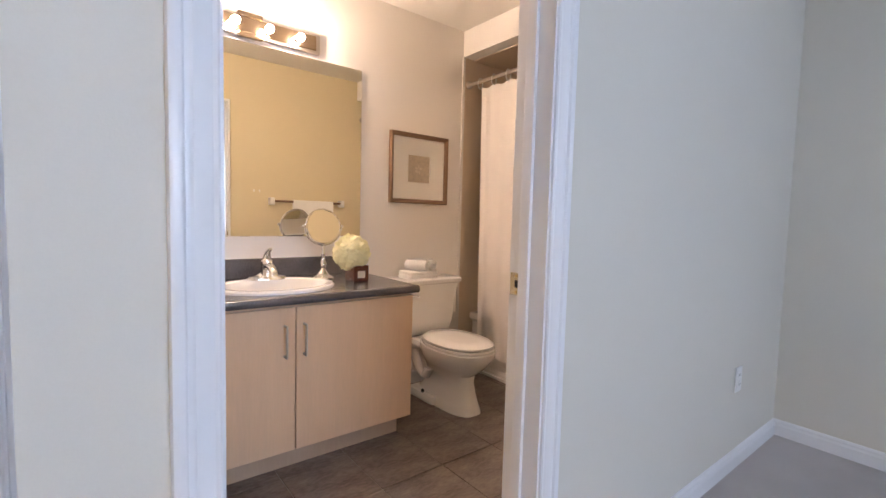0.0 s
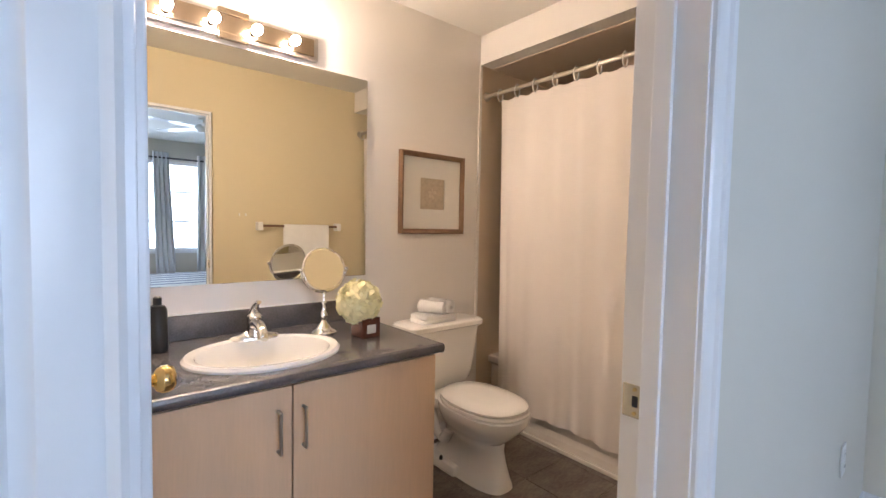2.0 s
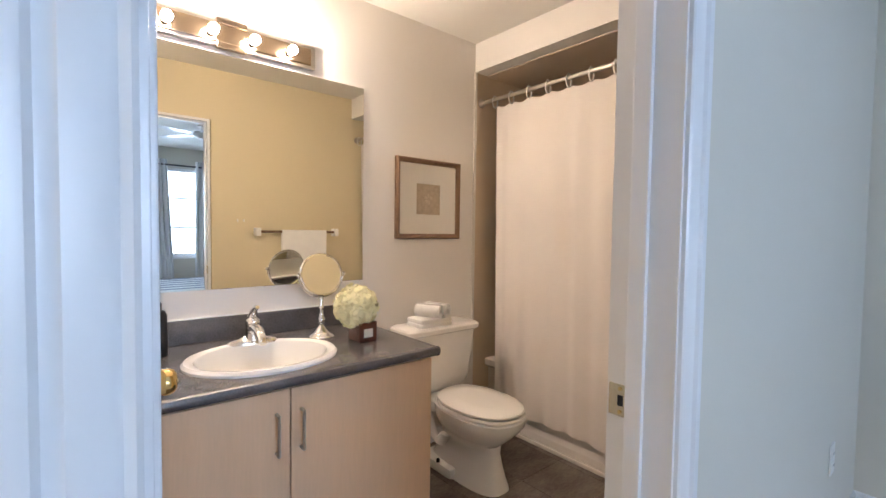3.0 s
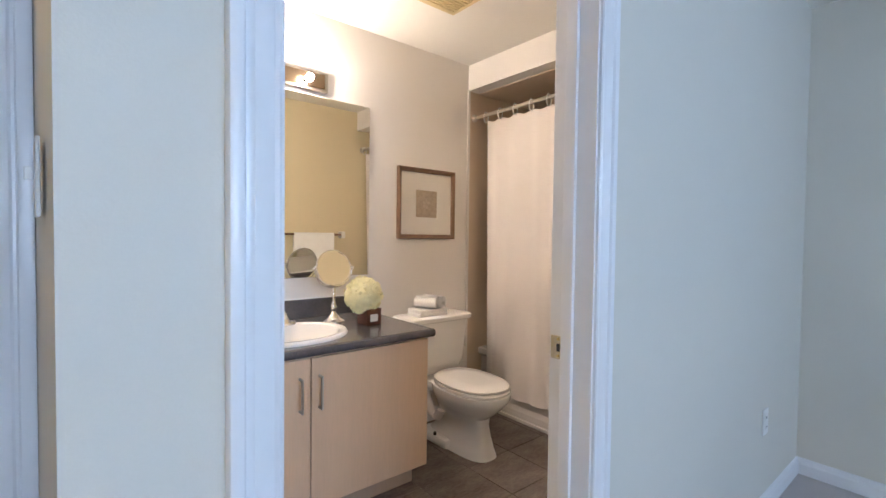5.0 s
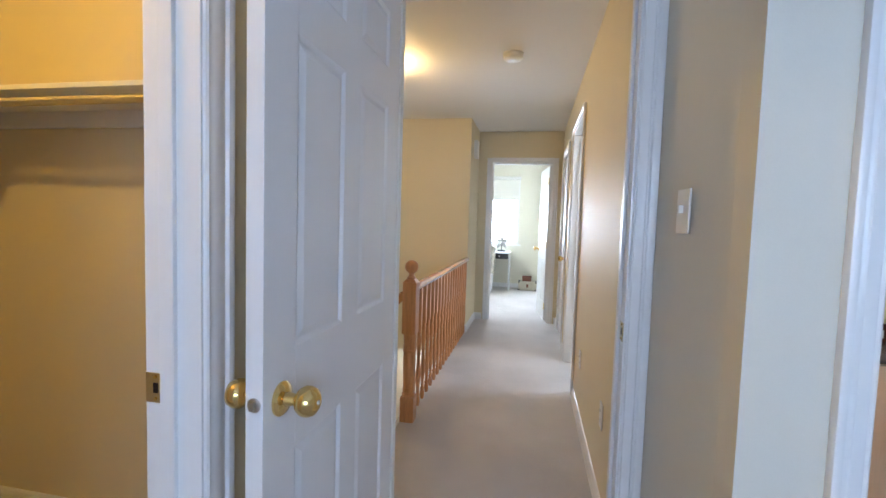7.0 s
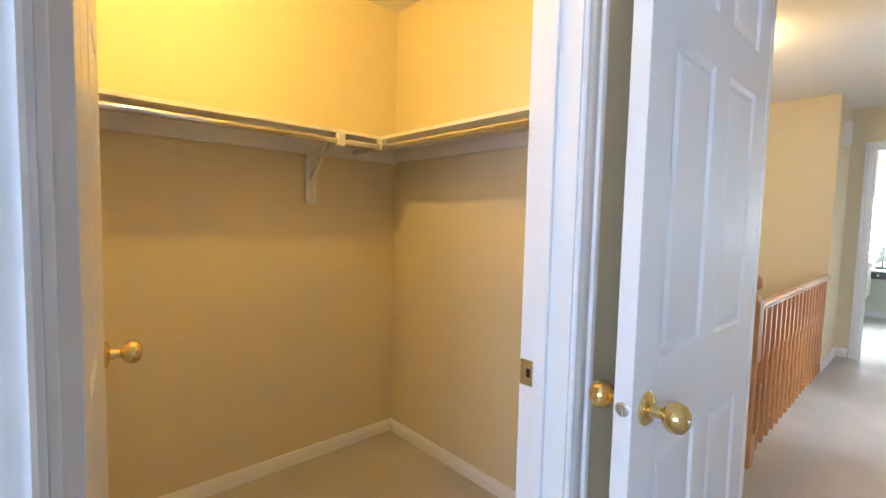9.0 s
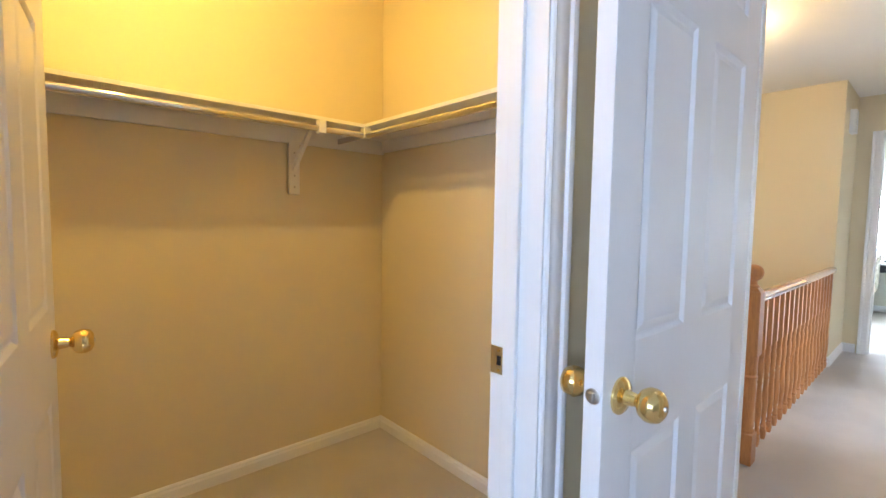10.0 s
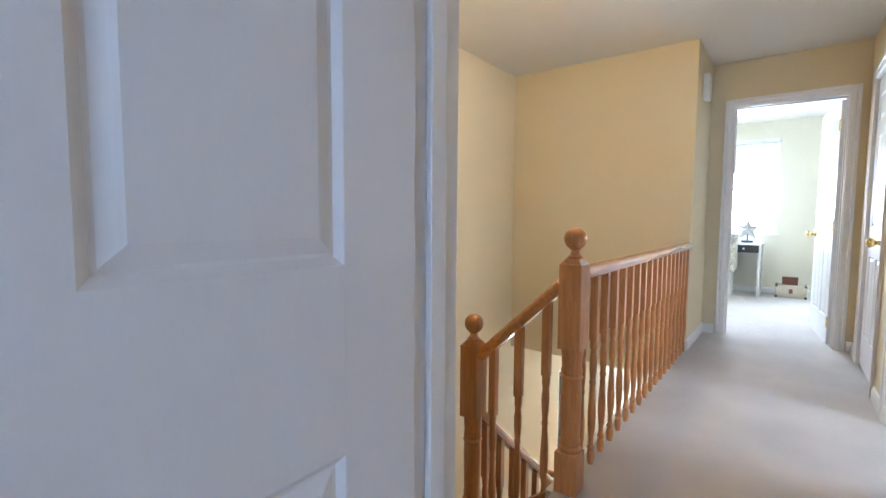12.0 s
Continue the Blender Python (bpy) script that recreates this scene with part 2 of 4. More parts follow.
struct("wall_bedroom_south", BEDP, [((-0.765, -2.75, 0), (-0.25, -2.6, CH)), ((2.4, -2.75, 0), (3.36, -2.6, CH)), ((-0.25, -2.75, 0), (2.4, -2.6, 0.82)), ((-0.25, -2.75, 2.13), (2.4, -2.6, CH))], "pale greige bedroom window wall", "wall")
bm = bmesh.new()
prism(bm, [(0.388, door_wall_y(0.388) + 0.095), (0.45, door_wall_y(0.45) + 0.095), (0.45, 1.81), (0.28, 1.81), (0.28, 1.69), (0.334, 1.69), (0.388, door_wall_y(0.388) + 0.09)], Matrix(), CH)
tagged(part("wall_switch", bm, BEDP), "pale greige wall return with the light switch", "wall", kind="structure")
struct("wall_hall_east", CREAM, [((0.31, 1.81, 0), (0.43, 3.62, CH))], "cream painted hall wall", "wall")
struct("wall_hall_side_doors", CREAM, [((0.31, 4.47, 0), (0.43, 4.93, CH)), ((0.31, 4.93, 2.06), (0.43, 5.72, CH)), ((0.31, 3.62, 2.09), (0.43, 4.47, CH))], "cream painted hall wall between doorways", "wall")
struct("wall_hall_corner", CREAM, [((0.31, 5.72, 0), (0.43, 6.04, CH))], "cream painted hall wall end", "wall")
struct("wall_bedroom_door", CREAM, [((-0.765, 1.69, 0), (-0.525, 1.81, CH)), ((-0.525, 1.69, DH + 0.02), (0.28, 1.81, CH)), ((-2.45, 1.69, 0), (-0.765, 1.81, CH))], "cream painted wall around the bedroom doorway", "wall")
struct("wall_closet", CREAM, [((-0.765, 0.986, 0), (-0.645, 1.69, CH)), ((-0.765, -2.6, 0), (-0.645, 0.124, CH)), ((-0.765, 0.124, DH + 0.02), (-0.645, 0.986, CH))], "cream painted wall around the closet doorway", "wall")
struct("wall_closet_back", CREAM, [((-2.45, -0.9, 0), (-2.27, 1.69, CH))], "cream painted closet back wall", "wall")
struct("wall_closet_south", CREAM, [((-2.27, -0.9, 0), (-0.765, -0.78, CH))], "cream painted closet end wall", "wall")
# bathroom walls
in_bath([
    struct("wall_vanity", BATHW, [((0.43, 2.98, 0), (2.52, 3.1, CH))], "white painted bathroom wall behind the vanity", "wall"),
    struct("wall_bath_west", BATHW, [((0.45, 1.34, 0), (0.47, 2.98, CH))], "white painted bathroom side wall", "wall"),
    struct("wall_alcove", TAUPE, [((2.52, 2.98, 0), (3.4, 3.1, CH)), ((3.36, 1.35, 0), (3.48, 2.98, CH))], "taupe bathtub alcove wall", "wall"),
    struct("bulkhead", BATHW, [((2.50, 1.35, 2.255), (2.60, 2.98, CH))], "white dropped bulkhead over the bathtub", "bulkhead"),
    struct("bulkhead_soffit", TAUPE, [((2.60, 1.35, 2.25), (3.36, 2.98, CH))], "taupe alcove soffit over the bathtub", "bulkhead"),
    struct("alcove_corner_bead", BATHW, [((2.492, 2.972, 0.45), (2.512, 2.99, 2.255))], "pale caulked corner trim of the alcove", "trim"),
])
# hall and stairwell walls
struct("wall_stair_north", CREAM, [((-2.33, 5.27, -0.26), (-0.86, 5.39, CH)), ((-0.86, 5.27, 0), (-0.745, 6.04, CH))], "tan-lit cream stairwell wall", "wall")
struct("wall_stair_west", CREAM, [((-2.45, 1.81, -2.66), (-2.33, 6.5, CH)), ((-2.45, 6.5, -2.66), (-2.33, 7.1, -2.1)), ((-2.45, 6.5, -0.85), (-2.33, 7.1, -0.26)), ((-2.45, 7.1, -2.66), (-2.33, 7.72, -0.26))], "cream stairwell side wall with a low window", "wall")
struct("wall_hall_end", CREAM, [((-0.86, 6.04, 0), (-0.58, 6.16, CH)), ((0.205, 6.04, 0), (0.43, 6.16, CH)), ((-0.58, 6.04, 2.05), (0.205, 6.16, CH))], "cream wall around the far room doorway", "wall")
struct("wall_lower_north", ROOM, [((-2.33, 7.6, -2.66), (0.5, 7.72, -0.26))], "pale lower storey wall", "wall")
struct("wall_lower_east", ROOM, [((0.3, 1.81, -2.66), (0.43, 7.6, -0.26))], "pale lower storey side wall", "wall")
struct("wall_lower_south", ROOM, [((-2.33, 1.69, -2.66), (0.43, 1.81, -0.21))], "pale lower storey end wall", "wall")
struct("floor_lower", OAK, [((-2.45, 1.7, -2.8), (0.5, 7.72, -2.66))], "wooden lower storey floor", "floor")
struct("ceiling_lower", CEIL, [((-2.45, 5.39, -0.26), (-0.8, 6.1, -0.2)), ((-2.45, 6.1, -0.3), (0.43, 7.7, -0.25))], "white lower storey ceiling", "ceiling")
# far room and side room
struct("wall_far_north", ROOM, [((-1.9, 9.15, 0), (-1.25, 9.27, CH)), ((-0.3, 9.15, 0), (1.6, 9.27, CH)), ((-1.25, 9.15, 0), (-0.3, 9.27, 0.86)), ((-1.25, 9.15, 2.12), (-0.3, 9.27, CH))], "pale yellow far room window wall", "wall")
struct("wall_far_west", ROOM, [((-2.0, 6.1, 0), (-1.88, 9.27, CH))], "pale yellow far room wall", "wall")
struct("wall_far_east", ROOM, [((1.5, 3.1, 0), (1.62, 3.55, CH)), ((1.5, 4.45, 0), (1.62, 9.27, CH)), ((1.5, 3.55, 0), (1.62, 4.45, 0.9)), ((1.5, 3.55, 2.1), (1.62, 4.45, CH))], "pale far room side wall", "wall")
struct("wall_far_south", ROOM, [((-1.88, 6.1, 0), (-0.86, 6.16, CH)), ((0.43, 6.1, 0), (1.5, 6.16, CH))], "pale far room entrance wall", "wall")
struct("wall_side_room", ROOM, [((0.43, 4.75, 0), (1.5, 4.87, CH)), ((0.43, 3.2, 0), (1.5, 3.3, CH))], "pale side room wall", "wall")


def baseboard(name, pts, label="white painted baseboard", k=0.88):
    """Skirting along runs (x0, y0, x1, y1, nx, ny); n points into the room."""
    bm = bmesh.new()
    prof = [(0, 0), (0.014, 0), (0.014, 0.062), (0.010, 0.074), (0.010, 0.084), (0.005, 0.094), (0, 0.096)]
    prof = [(a, b * k) for a, b in prof]
    for x0, y0, x1, y1, nx, ny in pts:
        d = Vector((x1 - x0, y1 - y0, 0))
        n = Vector((nx, ny, 0))
        m = Matrix((n, (0, 0, 1), d.normalized())).transposed().to_4x4()
        prism(bm, prof, Matrix.Translation((x0, y0, 0)) @ m, d.length)
    return tagged(part(name, bm, TRIM), label, "baseboard", kind="structure")


baseboard("baseboard_bedroom", [(1.462, 1.2322, 3.36, 1.2938, 0.0325, -0.9995), (3.36, 1.29, 3.36, -2.6, -1, 0), (0.388, 1.197, 0.545, 1.2024, 0.0325, -0.9995), (0.388, 1.2, 0.336, 1.675, -0.994, -0.109), (-0.645, 1.04, -0.645, 1.68, 1, 0), (-0.6, -2.6, 3.36, -2.6, 0, 1)])
baseboard("baseboard_closet", [(-2.27, -0.78, -2.27, 1.69, 1, 0), (-2.27, 1.69, -0.765, 1.69, 0, -1)], k=0.7)
baseboard("baseboard_hall", [(0.31, 1.88, 0.31, 3.55, -1, 0), (0.31, 4.54, 0.31, 4.86, -1, 0), (0.31, 5.82, 0.31, 6.04, -1, 0), (-0.745, 5.27, -0.745, 6.04, 1, 0), (-0.745, 6.04, -0.645, 6.04, 0, -1), (0.27, 6.04, 0.31, 6.04, 0, -1), (-0.86, 5.27, -0.745, 5.27, 0, -1)])
baseboard("baseboard_far", [(-1.88, 9.15, 1.5, 9.15, 0, -1), (1.5, 6.16, 1.5, 9.15, -1, 0)])
baseboard("baseboard_bath", [(1.71, 2.98, 2.50, 2.98, 0, -1)])


# door frames: jambs through the wall, stops, and moulded casings on both faces
def door_frame(name, m, w, depth, height, label, cw=0.068, stop=0.05, sides=(1, 1), side_in=None):
    """Opening w wide along local x from 0, wall from y 0 to depth."""
    fr = tagged(new(name), label, "door frame", kind="structure")
    fr.matrix_basis = m
    t = 0.018
    boxes("jamb", TRIM, [((-t, -0.002, 0), (0, depth + 0.002, height + t))], fr, bevel=0.001)
    boxes("jamb", TRIM, [((w, -0.002, 0), (w + t, depth + 0.002, height + t))], fr, bevel=0.001)
    boxes("jamb_head", TRIM, [((0, -0.002, height), (w, depth + 0.002, height + t))], fr, bevel=0.001)
    boxes("door_stop", TRIM, [((0, stop, 0), (0.011, stop + 0.032, height)), ((w - 0.011, stop, 0), (w, stop + 0.032, height)), ((0.011, stop, height - 0.011), (w - 0.011, stop + 0.032, height))], fr, bevel=0.002)
    prof = [(0, 0), (0, 0.009), (0.004, 0.012), (0.010, 0.010), (0.016, 0.0125), (0.036, 0.0145), (0.041, 0.011), (0.046, 0.011), (0.050, 0.017), (0.060, 0.0195), (0.066, 0.017), (cw, 0.012), (cw, 0)]
    prof = [(u * cw / 0.068 if u < cw else u, v) for u, v in prof]
    for face, on in ((0, sides[0]), (1, sides[1])):
        if not on:
            continue
        y, s = (0, -1) if face == 0 else (depth, 1)
        for x0, sx, nm in ((-0.006, -1, "casing"), (w + 0.006, 1, "casing")):
            bm = bmesh.new()
            prism(bm, [(x0 + sx * u, y + s * v) for u, v in prof], Matrix(), height + 0.006 + cw)
            part(nm, bm, TRIM, fr, smooth=True)
        bm = bmesh.new()
        mm = Matrix(((0, 0, 1, -0.006), (0, 1, 0, 0), (1, 0, 0, height + 0.006), (0, 0, 0, 1)))
        prism(bm, [(u, y + s * v) for u, v in prof], mm, w + 0.012)
        part("casing_head", bm, TRIM, fr, smooth=True)
    return fr


def strike(fr, x, y, z, nx):
    bm = bmesh.new()
    box(bm, (min(x, x + nx * 0.0025), y - 0.022, z - 0.03), (max(x, x + nx * 0.0025), y + 0.022, z + 0.03), 0.001)
    s = part("strike_plate", bm, STRIKE, fr, "polished brass strike plate")
    boxes("latch_hole", BLACK, [((min(x + nx * 0.002, x + nx * 0.0035), y - 0.006, z - 0.01), (max(x + nx * 0.002, x + nx * 0.0035), y + 0.004, z + 0.01))], s)
    for dz in (-0.022, 0.022):
        bm = bmesh.new()
        rod(bm, (x + nx * 0.002, y, z + dz), (x + nx * 0.0042, y, z + dz), 0.0035, 8)
        part("screw", bm, BRASS, s)


f = door_frame("doorframe_bath", pose(0.623, 1.2049, 0, 0, 0, 1.86), 0.752, 0.12, DH, "white moulded bathroom door frame with brass strike plate", sides=(1, 0))
strike(f, 0.752, 0.095, 0.945, -1)
f = door_frame("doorframe_bedroom", pose(-0.505, 1.69, 0), 0.768, 0.12, DH, "white moulded bedroom door frame", cw=0.06)
strike(f, 0.768, 0.025, 0.935, -1)
f = door_frame("doorframe_closet", pose(-0.645, 0.142, 0, 0, 0, 90), 0.826, 0.12, DH, "white moulded closet door frame with brass strike plate", cw=0.075)
strike(f, 0.826, 0.1, 0.92, -1)
door_frame("doorframe_far", pose(-0.562, 6.04, 0), 0.75, 0.12, 2.03, "white moulded far room door frame", cw=0.062)
door_frame("doorframe_side", pose(0.31, 4.452, 0, 0, 0, -90), 0.81, 0.12, 2.07, "white moulded side room door frame", cw=0.06)


def knob(parent, x, z, y, s, material=BRASS):
    """Round knob with rose on the face y, pointing along s."""
    bm = bmesh.new()
    turn = Matrix.Translation((x, y, z)) @ Matrix.Rotation(radians(-90 * s), 4, "X")
    lathe(bm, [(0.033, 0), (0.033, 0.004), (0.028, 0.009), (0.014, 0.012), (0.011, 0.030), (0.014, 0.034), (0.024, 0.040), (0.029, 0.050), (0.029, 0.060), (0.025, 0.070), (0.016, 0.076), (0.012, 0.0765)], turn, 28)
    k = part("knob", bm, material, parent, "polished brass round knob", smooth=True)
    bm = bmesh.new()
    lathe(bm, [(0.005, 0.0764), (0.004, 0.079)], turn, 10)
    part("button", bm, NICKEL, k)


def six_panel_door(name, m, w, label, t=0.035, h=2.02, lever=0.06, category="door", pin=1):
    """Leaf from the hinge at x = 0 to w, faces at y = +-t/2."""
    d = thing(name, m, label, category)
    bm = bmesh.new()
    box(bm, (0.01, -t / 2 + 0.007, 0.02), (w - 0.01, t / 2 - 0.007, h - 0.01))
    st, mid = 0.112, 0.10
    pw = (w - 2 * st - mid) / 2
    zs = [(0.012, 0.235), (0.80, 1.005), (1.62, 1.735), (1.905, h)]
    for x0, x1, bev in ((0, st, 0.0015), (st + pw, st + pw + mid, 0), (w - st, w, 0.0015)):
        box(bm, (x0, -t / 2, 0.012), (x1, t / 2, h), bev)
    for z0, z1 in zs:
        for x0 in (st, st + pw + mid):
            box(bm, (x0, -t / 2, z0), (x0 + pw, t / 2, z1))
    for z0, z1 in zip([z[1] for z in zs[:-1]], [z[0] for z in zs[1:]]):
        for x0 in (st, st + pw + mid):
            for s in (-1, 1):
                y0, y1 = s * (t / 2 - 0.007), s * (t / 2 - 0.0008)
                g, k = 0.013, 0.030
                # sloped moulding from the frame down, then the raised field
                o = [(x0, z0), (x0 + pw, z0), (x0 + pw, z1), (x0, z1)]
                def inset(q):
                    return [(x0 + q, z0 + q), (x0 + pw - q, z0 + q), (x0 + pw - q, z1 - q), (x0 + q, z1 - q)]
                loft(bm, [[Vector((u, s * t / 2, v)) for u, v in o], [Vector((u, s * (t / 2 - 0.0022), v)) for u, v in inset(g * 0.25)], [Vector((u, y0 + s * 0.0004, v)) for u, v in inset(g * 0.7)], [Vector((u, y0 + s * 0.0004, v)) for u, v in inset(g)], [Vector((u, y1 - s * 0.0012, v)) for u, v in inset(k * 0.86)], [Vector((u, y1, v)) for u, v in inset(k)]], cap_start=False)
    part("leaf", bm, DOOR, d)
    knob(d, w - lever, 0.917, t / 2, 1)
    knob(d, w - lever, 0.917, -t / 2, -1)
    bm = bmesh.new()
    lathe(bm, [(0.0135, -0.004), (0.0135, 0.0012), (0.012, 0.002)], Matrix.Translation((w, 0, 0.925)) @ Matrix.Rotation(radians(90), 4, "Y"), 24)
    lp = part("latch_plate", bm, NICKEL, d, "round steel latch plate", smooth=True)
    boxes("latch_bolt", NICKEL, [((w + 0.0015, -0.005, 0.917), (w + 0.010, 0.005, 0.933))], lp, bevel=0.002)
    for z in (0.2, 1.0, 1.82):
        bm = bmesh.new()
        rod(bm, (-0.004, pin * (t / 2 + 0.003), z - 0.045), (-0.004, pin * (t / 2 + 0.003), z + 0.045), 0.006, 10)
        part("hinge", bm, BRASS, d)
    return d


six_panel_door("bedroom_door", pose(-0.505, 1.70, 0, 0, 0, -90.0), 0.768, "white six-panel bedroom door standing open with brass knobs", pin=-1)
six_panel_door("bathroom_door", pose(0.606, 1.376, 0, 0, 0, 86.6), 0.71, "white six-panel bathroom door standing open with brass knobs")
six_panel_door("closet_door", pose(-0.775, 0.158, 0, 0, 0, 173.6), 0.77, "white six-panel closet door opened inward with brass knobs")
door_frame("doorframe_linen", pose(0.31, 5.70, 0, 0, 0, -90), 0.75, 0.12, 2.04, "white moulded linen closet door frame", cw=0.06)
six_panel_door("linen_door", pose(0.337, 5.695, 0, 0, 0, -90), 0.74, "closed white six-panel linen closet door")
six_panel_door("far_room_door", pose(0.17, 6.175, 0, 0, 0, 97), 0.74, "white far room door standing open into the daylit room")


# ---- windows ----
def window(name, m, w, h, label, lites=(2, 2), depth=0.1):
    """Frame w by h, from the local origin along x and z; the room is at -y."""
    wd = tagged(new(name), label, "window", kind="structure")
    wd.matrix_basis = m
    f = 0.045
    boxes("window_frame", TRIM, [((0, 0, 0), (f, depth, h)), ((w - f, 0, 0), (w, depth, h)), ((f, 0, 0), (w - f, depth, f)), ((f, 0, h - f), (w - f, depth, h))], wd)
    bars = []
    for i in range(1, lites[0]):
        x = w * i / lites[0]
        bars.append(((x - 0.012, 0.03, f), (x + 0.012, 0.06, h - f)))
    for i in range(1, lites[1]):
        z = h * i / lites[1]
        bars.append(((f, 0.032, z - 0.014), (w - f, 0.058, z + 0.014)))
    boxes("muntin", TRIM, bars, wd)
    boxes("window_sill", TRIM, [((-0.05, -0.05, -0.03), (w + 0.05, 0.02, 0))], wd, bevel=0.005)
    p = boxes("pane", GLASS, [((f, 0.044, f), (w - f, 0.048, h - f))], wd)
    p.visible_shadow = False


window("window_1", pose(2.4, -2.62, 0.82, 0, 0, 180), 2.65, 1.31, "white bedroom window with muntins, bright with daylight", (4, 3))
window("window_2", pose(-1.25, 9.16, 0.86), 0.95, 1.26, "white far room window, blown out by daylight", (1, 2))
window("window_3", pose(-2.34, 6.5, -2.1, 0, 0, 90), 0.6, 1.25, "tall white stair window bright with daylight", (1, 1))
window("window_4", pose(1.51, 4.45, 0.9, 0, 0, -90), 0.9, 1.2, "white side room window bright with daylight", (1, 2))
SKYCARD = lamp_mat("overcast_sky", (0.86, 0.93, 1.0), 4.0)
for i, (lo, hi) in enumerate([((-1.2, -3.42, 0.2), (3.4, -3.4, 3.0)), ((-2.6, 10.2, 0), (0.8, 10.22, 3.0)), ((-3.42, 5.6, -2.8), (-3.4, 8.2, -0.2)), ((2.2, 3.4, 0.2), (2.22, 4.7, 3.0))]):
    tagged(boxes("backdrop_sky_%d" % (i + 1), SKYCARD, [(lo, hi)]), "bright overcast sky outside the window", "sky", kind="structure")

# ---- bathroom ----
before_bath = set(bpy.data.objects)
# vanity
VX0, VX1, VF = 0.475, 1.682, 2.362
v = thing("vanity_cabinet", pose(0, 0, 0), "pale maple laminate bathroom vanity cabinet with two doors", "cabinet")
boxes("body", MAPLE, [((VX0, 2.385, 0.1), (VX0 + 0.018, 2.975, 0.742)), ((VX1 - 0.018, 2.385, 0.1), (VX1, 2.975, 0.742)), ((VX0 + 0.018, 2.96, 0.1), (VX1 - 0.018, 2.975, 0.742)), ((VX0 + 0.018, 2.385, 0.1), (VX1 - 0.018, 2.96, 0.118)), ((VX0 + 0.018, 2.385, 0.68), (VX1 - 0.018, 2.403, 0.742)), ((VX0 + 0.018, 2.385, 0.118), (0.56, 2.403, 0.68))], v)
boxes("toe_kick", MAPLED, [((VX0, 2.435, 0.0), (VX1 - 0.035, 2.96, 0.1))], v, "recessed maple toe kick")
for x0, x1, hx in ((0.533, 1.083, 1.038), (1.088, VX1 + 0.001, 1.121)):
    d = boxes("door", MAPLE, [((x0, VF - 0.001, 0.105), (x1, 2.3835, 0.728))], v, bevel=0.002)
    bm = bmesh.new()
    rod(bm, (hx, VF - 0.028, 0.522), (hx, VF - 0.028, 0.652), 0.0055, 12)
    ball(bm, (hx, VF - 0.028, 0.522), 0.0056)
    ball(bm, (hx, VF - 0.028, 0.652), 0.0056)
    rod(bm, (hx, VF - 0.028, 0.522), (hx, VF, 0.522), 0.0055, 12)
    rod(bm, (hx, VF - 0.028, 0.652), (hx, VF, 0.652), 0.0055, 12)
    part("handle", bm, NICKEL, d, "brushed nickel bow handle", smooth=True)

# worktop with an oval cut-out
CX, CY, SA, SB = 1.075, 2.592, 0.232, 0.186
ct = thing("vanity_countertop", pose(0, 0, 0), "dark slate laminate vanity countertop with backsplash", "countertop")
bm = bmesh.new()
x0, x1, y0, y1 = VX0 - 0.002, 1.682, 2.335, 2.975
corners = [math.atan2(y - CY, x - CX) % (2 * math.pi) for x in (x0, x1) for y in (y0, y1)]
angs = sorted([2 * math.pi * i / 44 + 0.01 for i in range(44)] + corners)


def edge_point(a):
    c, s = math.cos(a), math.sin(a)
    k = min(((x1 if c > 0 else x0) - CX) / c if abs(c) > 1e-6 else 9, ((y1 if s > 0 else y0) - CY) / s if abs(s) > 1e-6 else 9)
    return CX + k * c, CY + k * s


outer = [edge_point(a) for a in angs]
inner = [(CX + SA * math.cos(a), CY + SB * math.sin(a)) for a in angs]
loft(bm, [[Vector((x, y, 0.745)) for x, y in inner], [Vector((x, y, 0.745)) for x, y in outer], [Vector((x, y, 0.782)) for x, y in outer], [Vector((x, y, 0.782)) for x, y in inner], [Vector((x, y, 0.745)) for x, y in inner]], cap=False)
part("top", bm, SLATE, ct)
nose = [(0, 0.745), (-0.009, 0.746), (-0.015, 0.751), (-0.018, 0.76), (-0.018, 0.768), (-0.014, 0.778), (-0.006, 0.7825), (0, 0.7825)]
bm = bmesh.new()
prism(bm, [(y0 + u, z) for u, z in nose], Matrix(((0, 0, 1, x0), (1, 0, 0, 0), (0, 1, 0, 0), (0, 0, 0, 1))), x1 - x0 + 0.012)
part("front_edge", bm, SLATE, ct, smooth=True)
bm = bmesh.new()
prism(bm, [(x1 - u, z) for u, z in nose], Matrix(((1, 0, 0, 0), (0, 0, 1, y0 - 0.012), (0, 1, 0, 0), (0, 0, 0, 1))), y1 - y0 + 0.012)
part("end_edge", bm, SLATE, ct, smooth=True)
boxes("backsplash", SLATE, [((x0, 2.955, 0.782), (1.665, 2.977, 0.882))], ct, bevel=0.004)
boxes("caulk_line", WHITE, [((x0, 2.968, 0.882), (1.665, 2.979, 0.886))], ct)

# sink
s = thing("sink", pose(CX, CY, 0.782), "white oval porcelain drop-in sink", "sink")
bm = bmesh.new()
prof = [(1.17, 0.0), (1.17, 0.008), (1.13, 0.017), (1.06, 0.018), (1.0, 0.012), (0.96, -0.01), (0.90, -0.045), (0.75, -0.09), (0.5, -0.125), (0.2, -0.14), (0.08, -0.142)]
loft(bm, [[Vector((SA * r * math.cos(2 * math.pi * i / 56), SB * r * 1.02 * math.sin(2 * math.pi * i / 56), z)) for i in range(56)] for r, z in prof], cap_start=False)
part("basin", bm, PORC, s, smooth=True)
bm = bmesh.new()
lathe(bm, [(0.022, -0.1415), (0.022, -0.138), (0.012, -0.137)], None, 20)
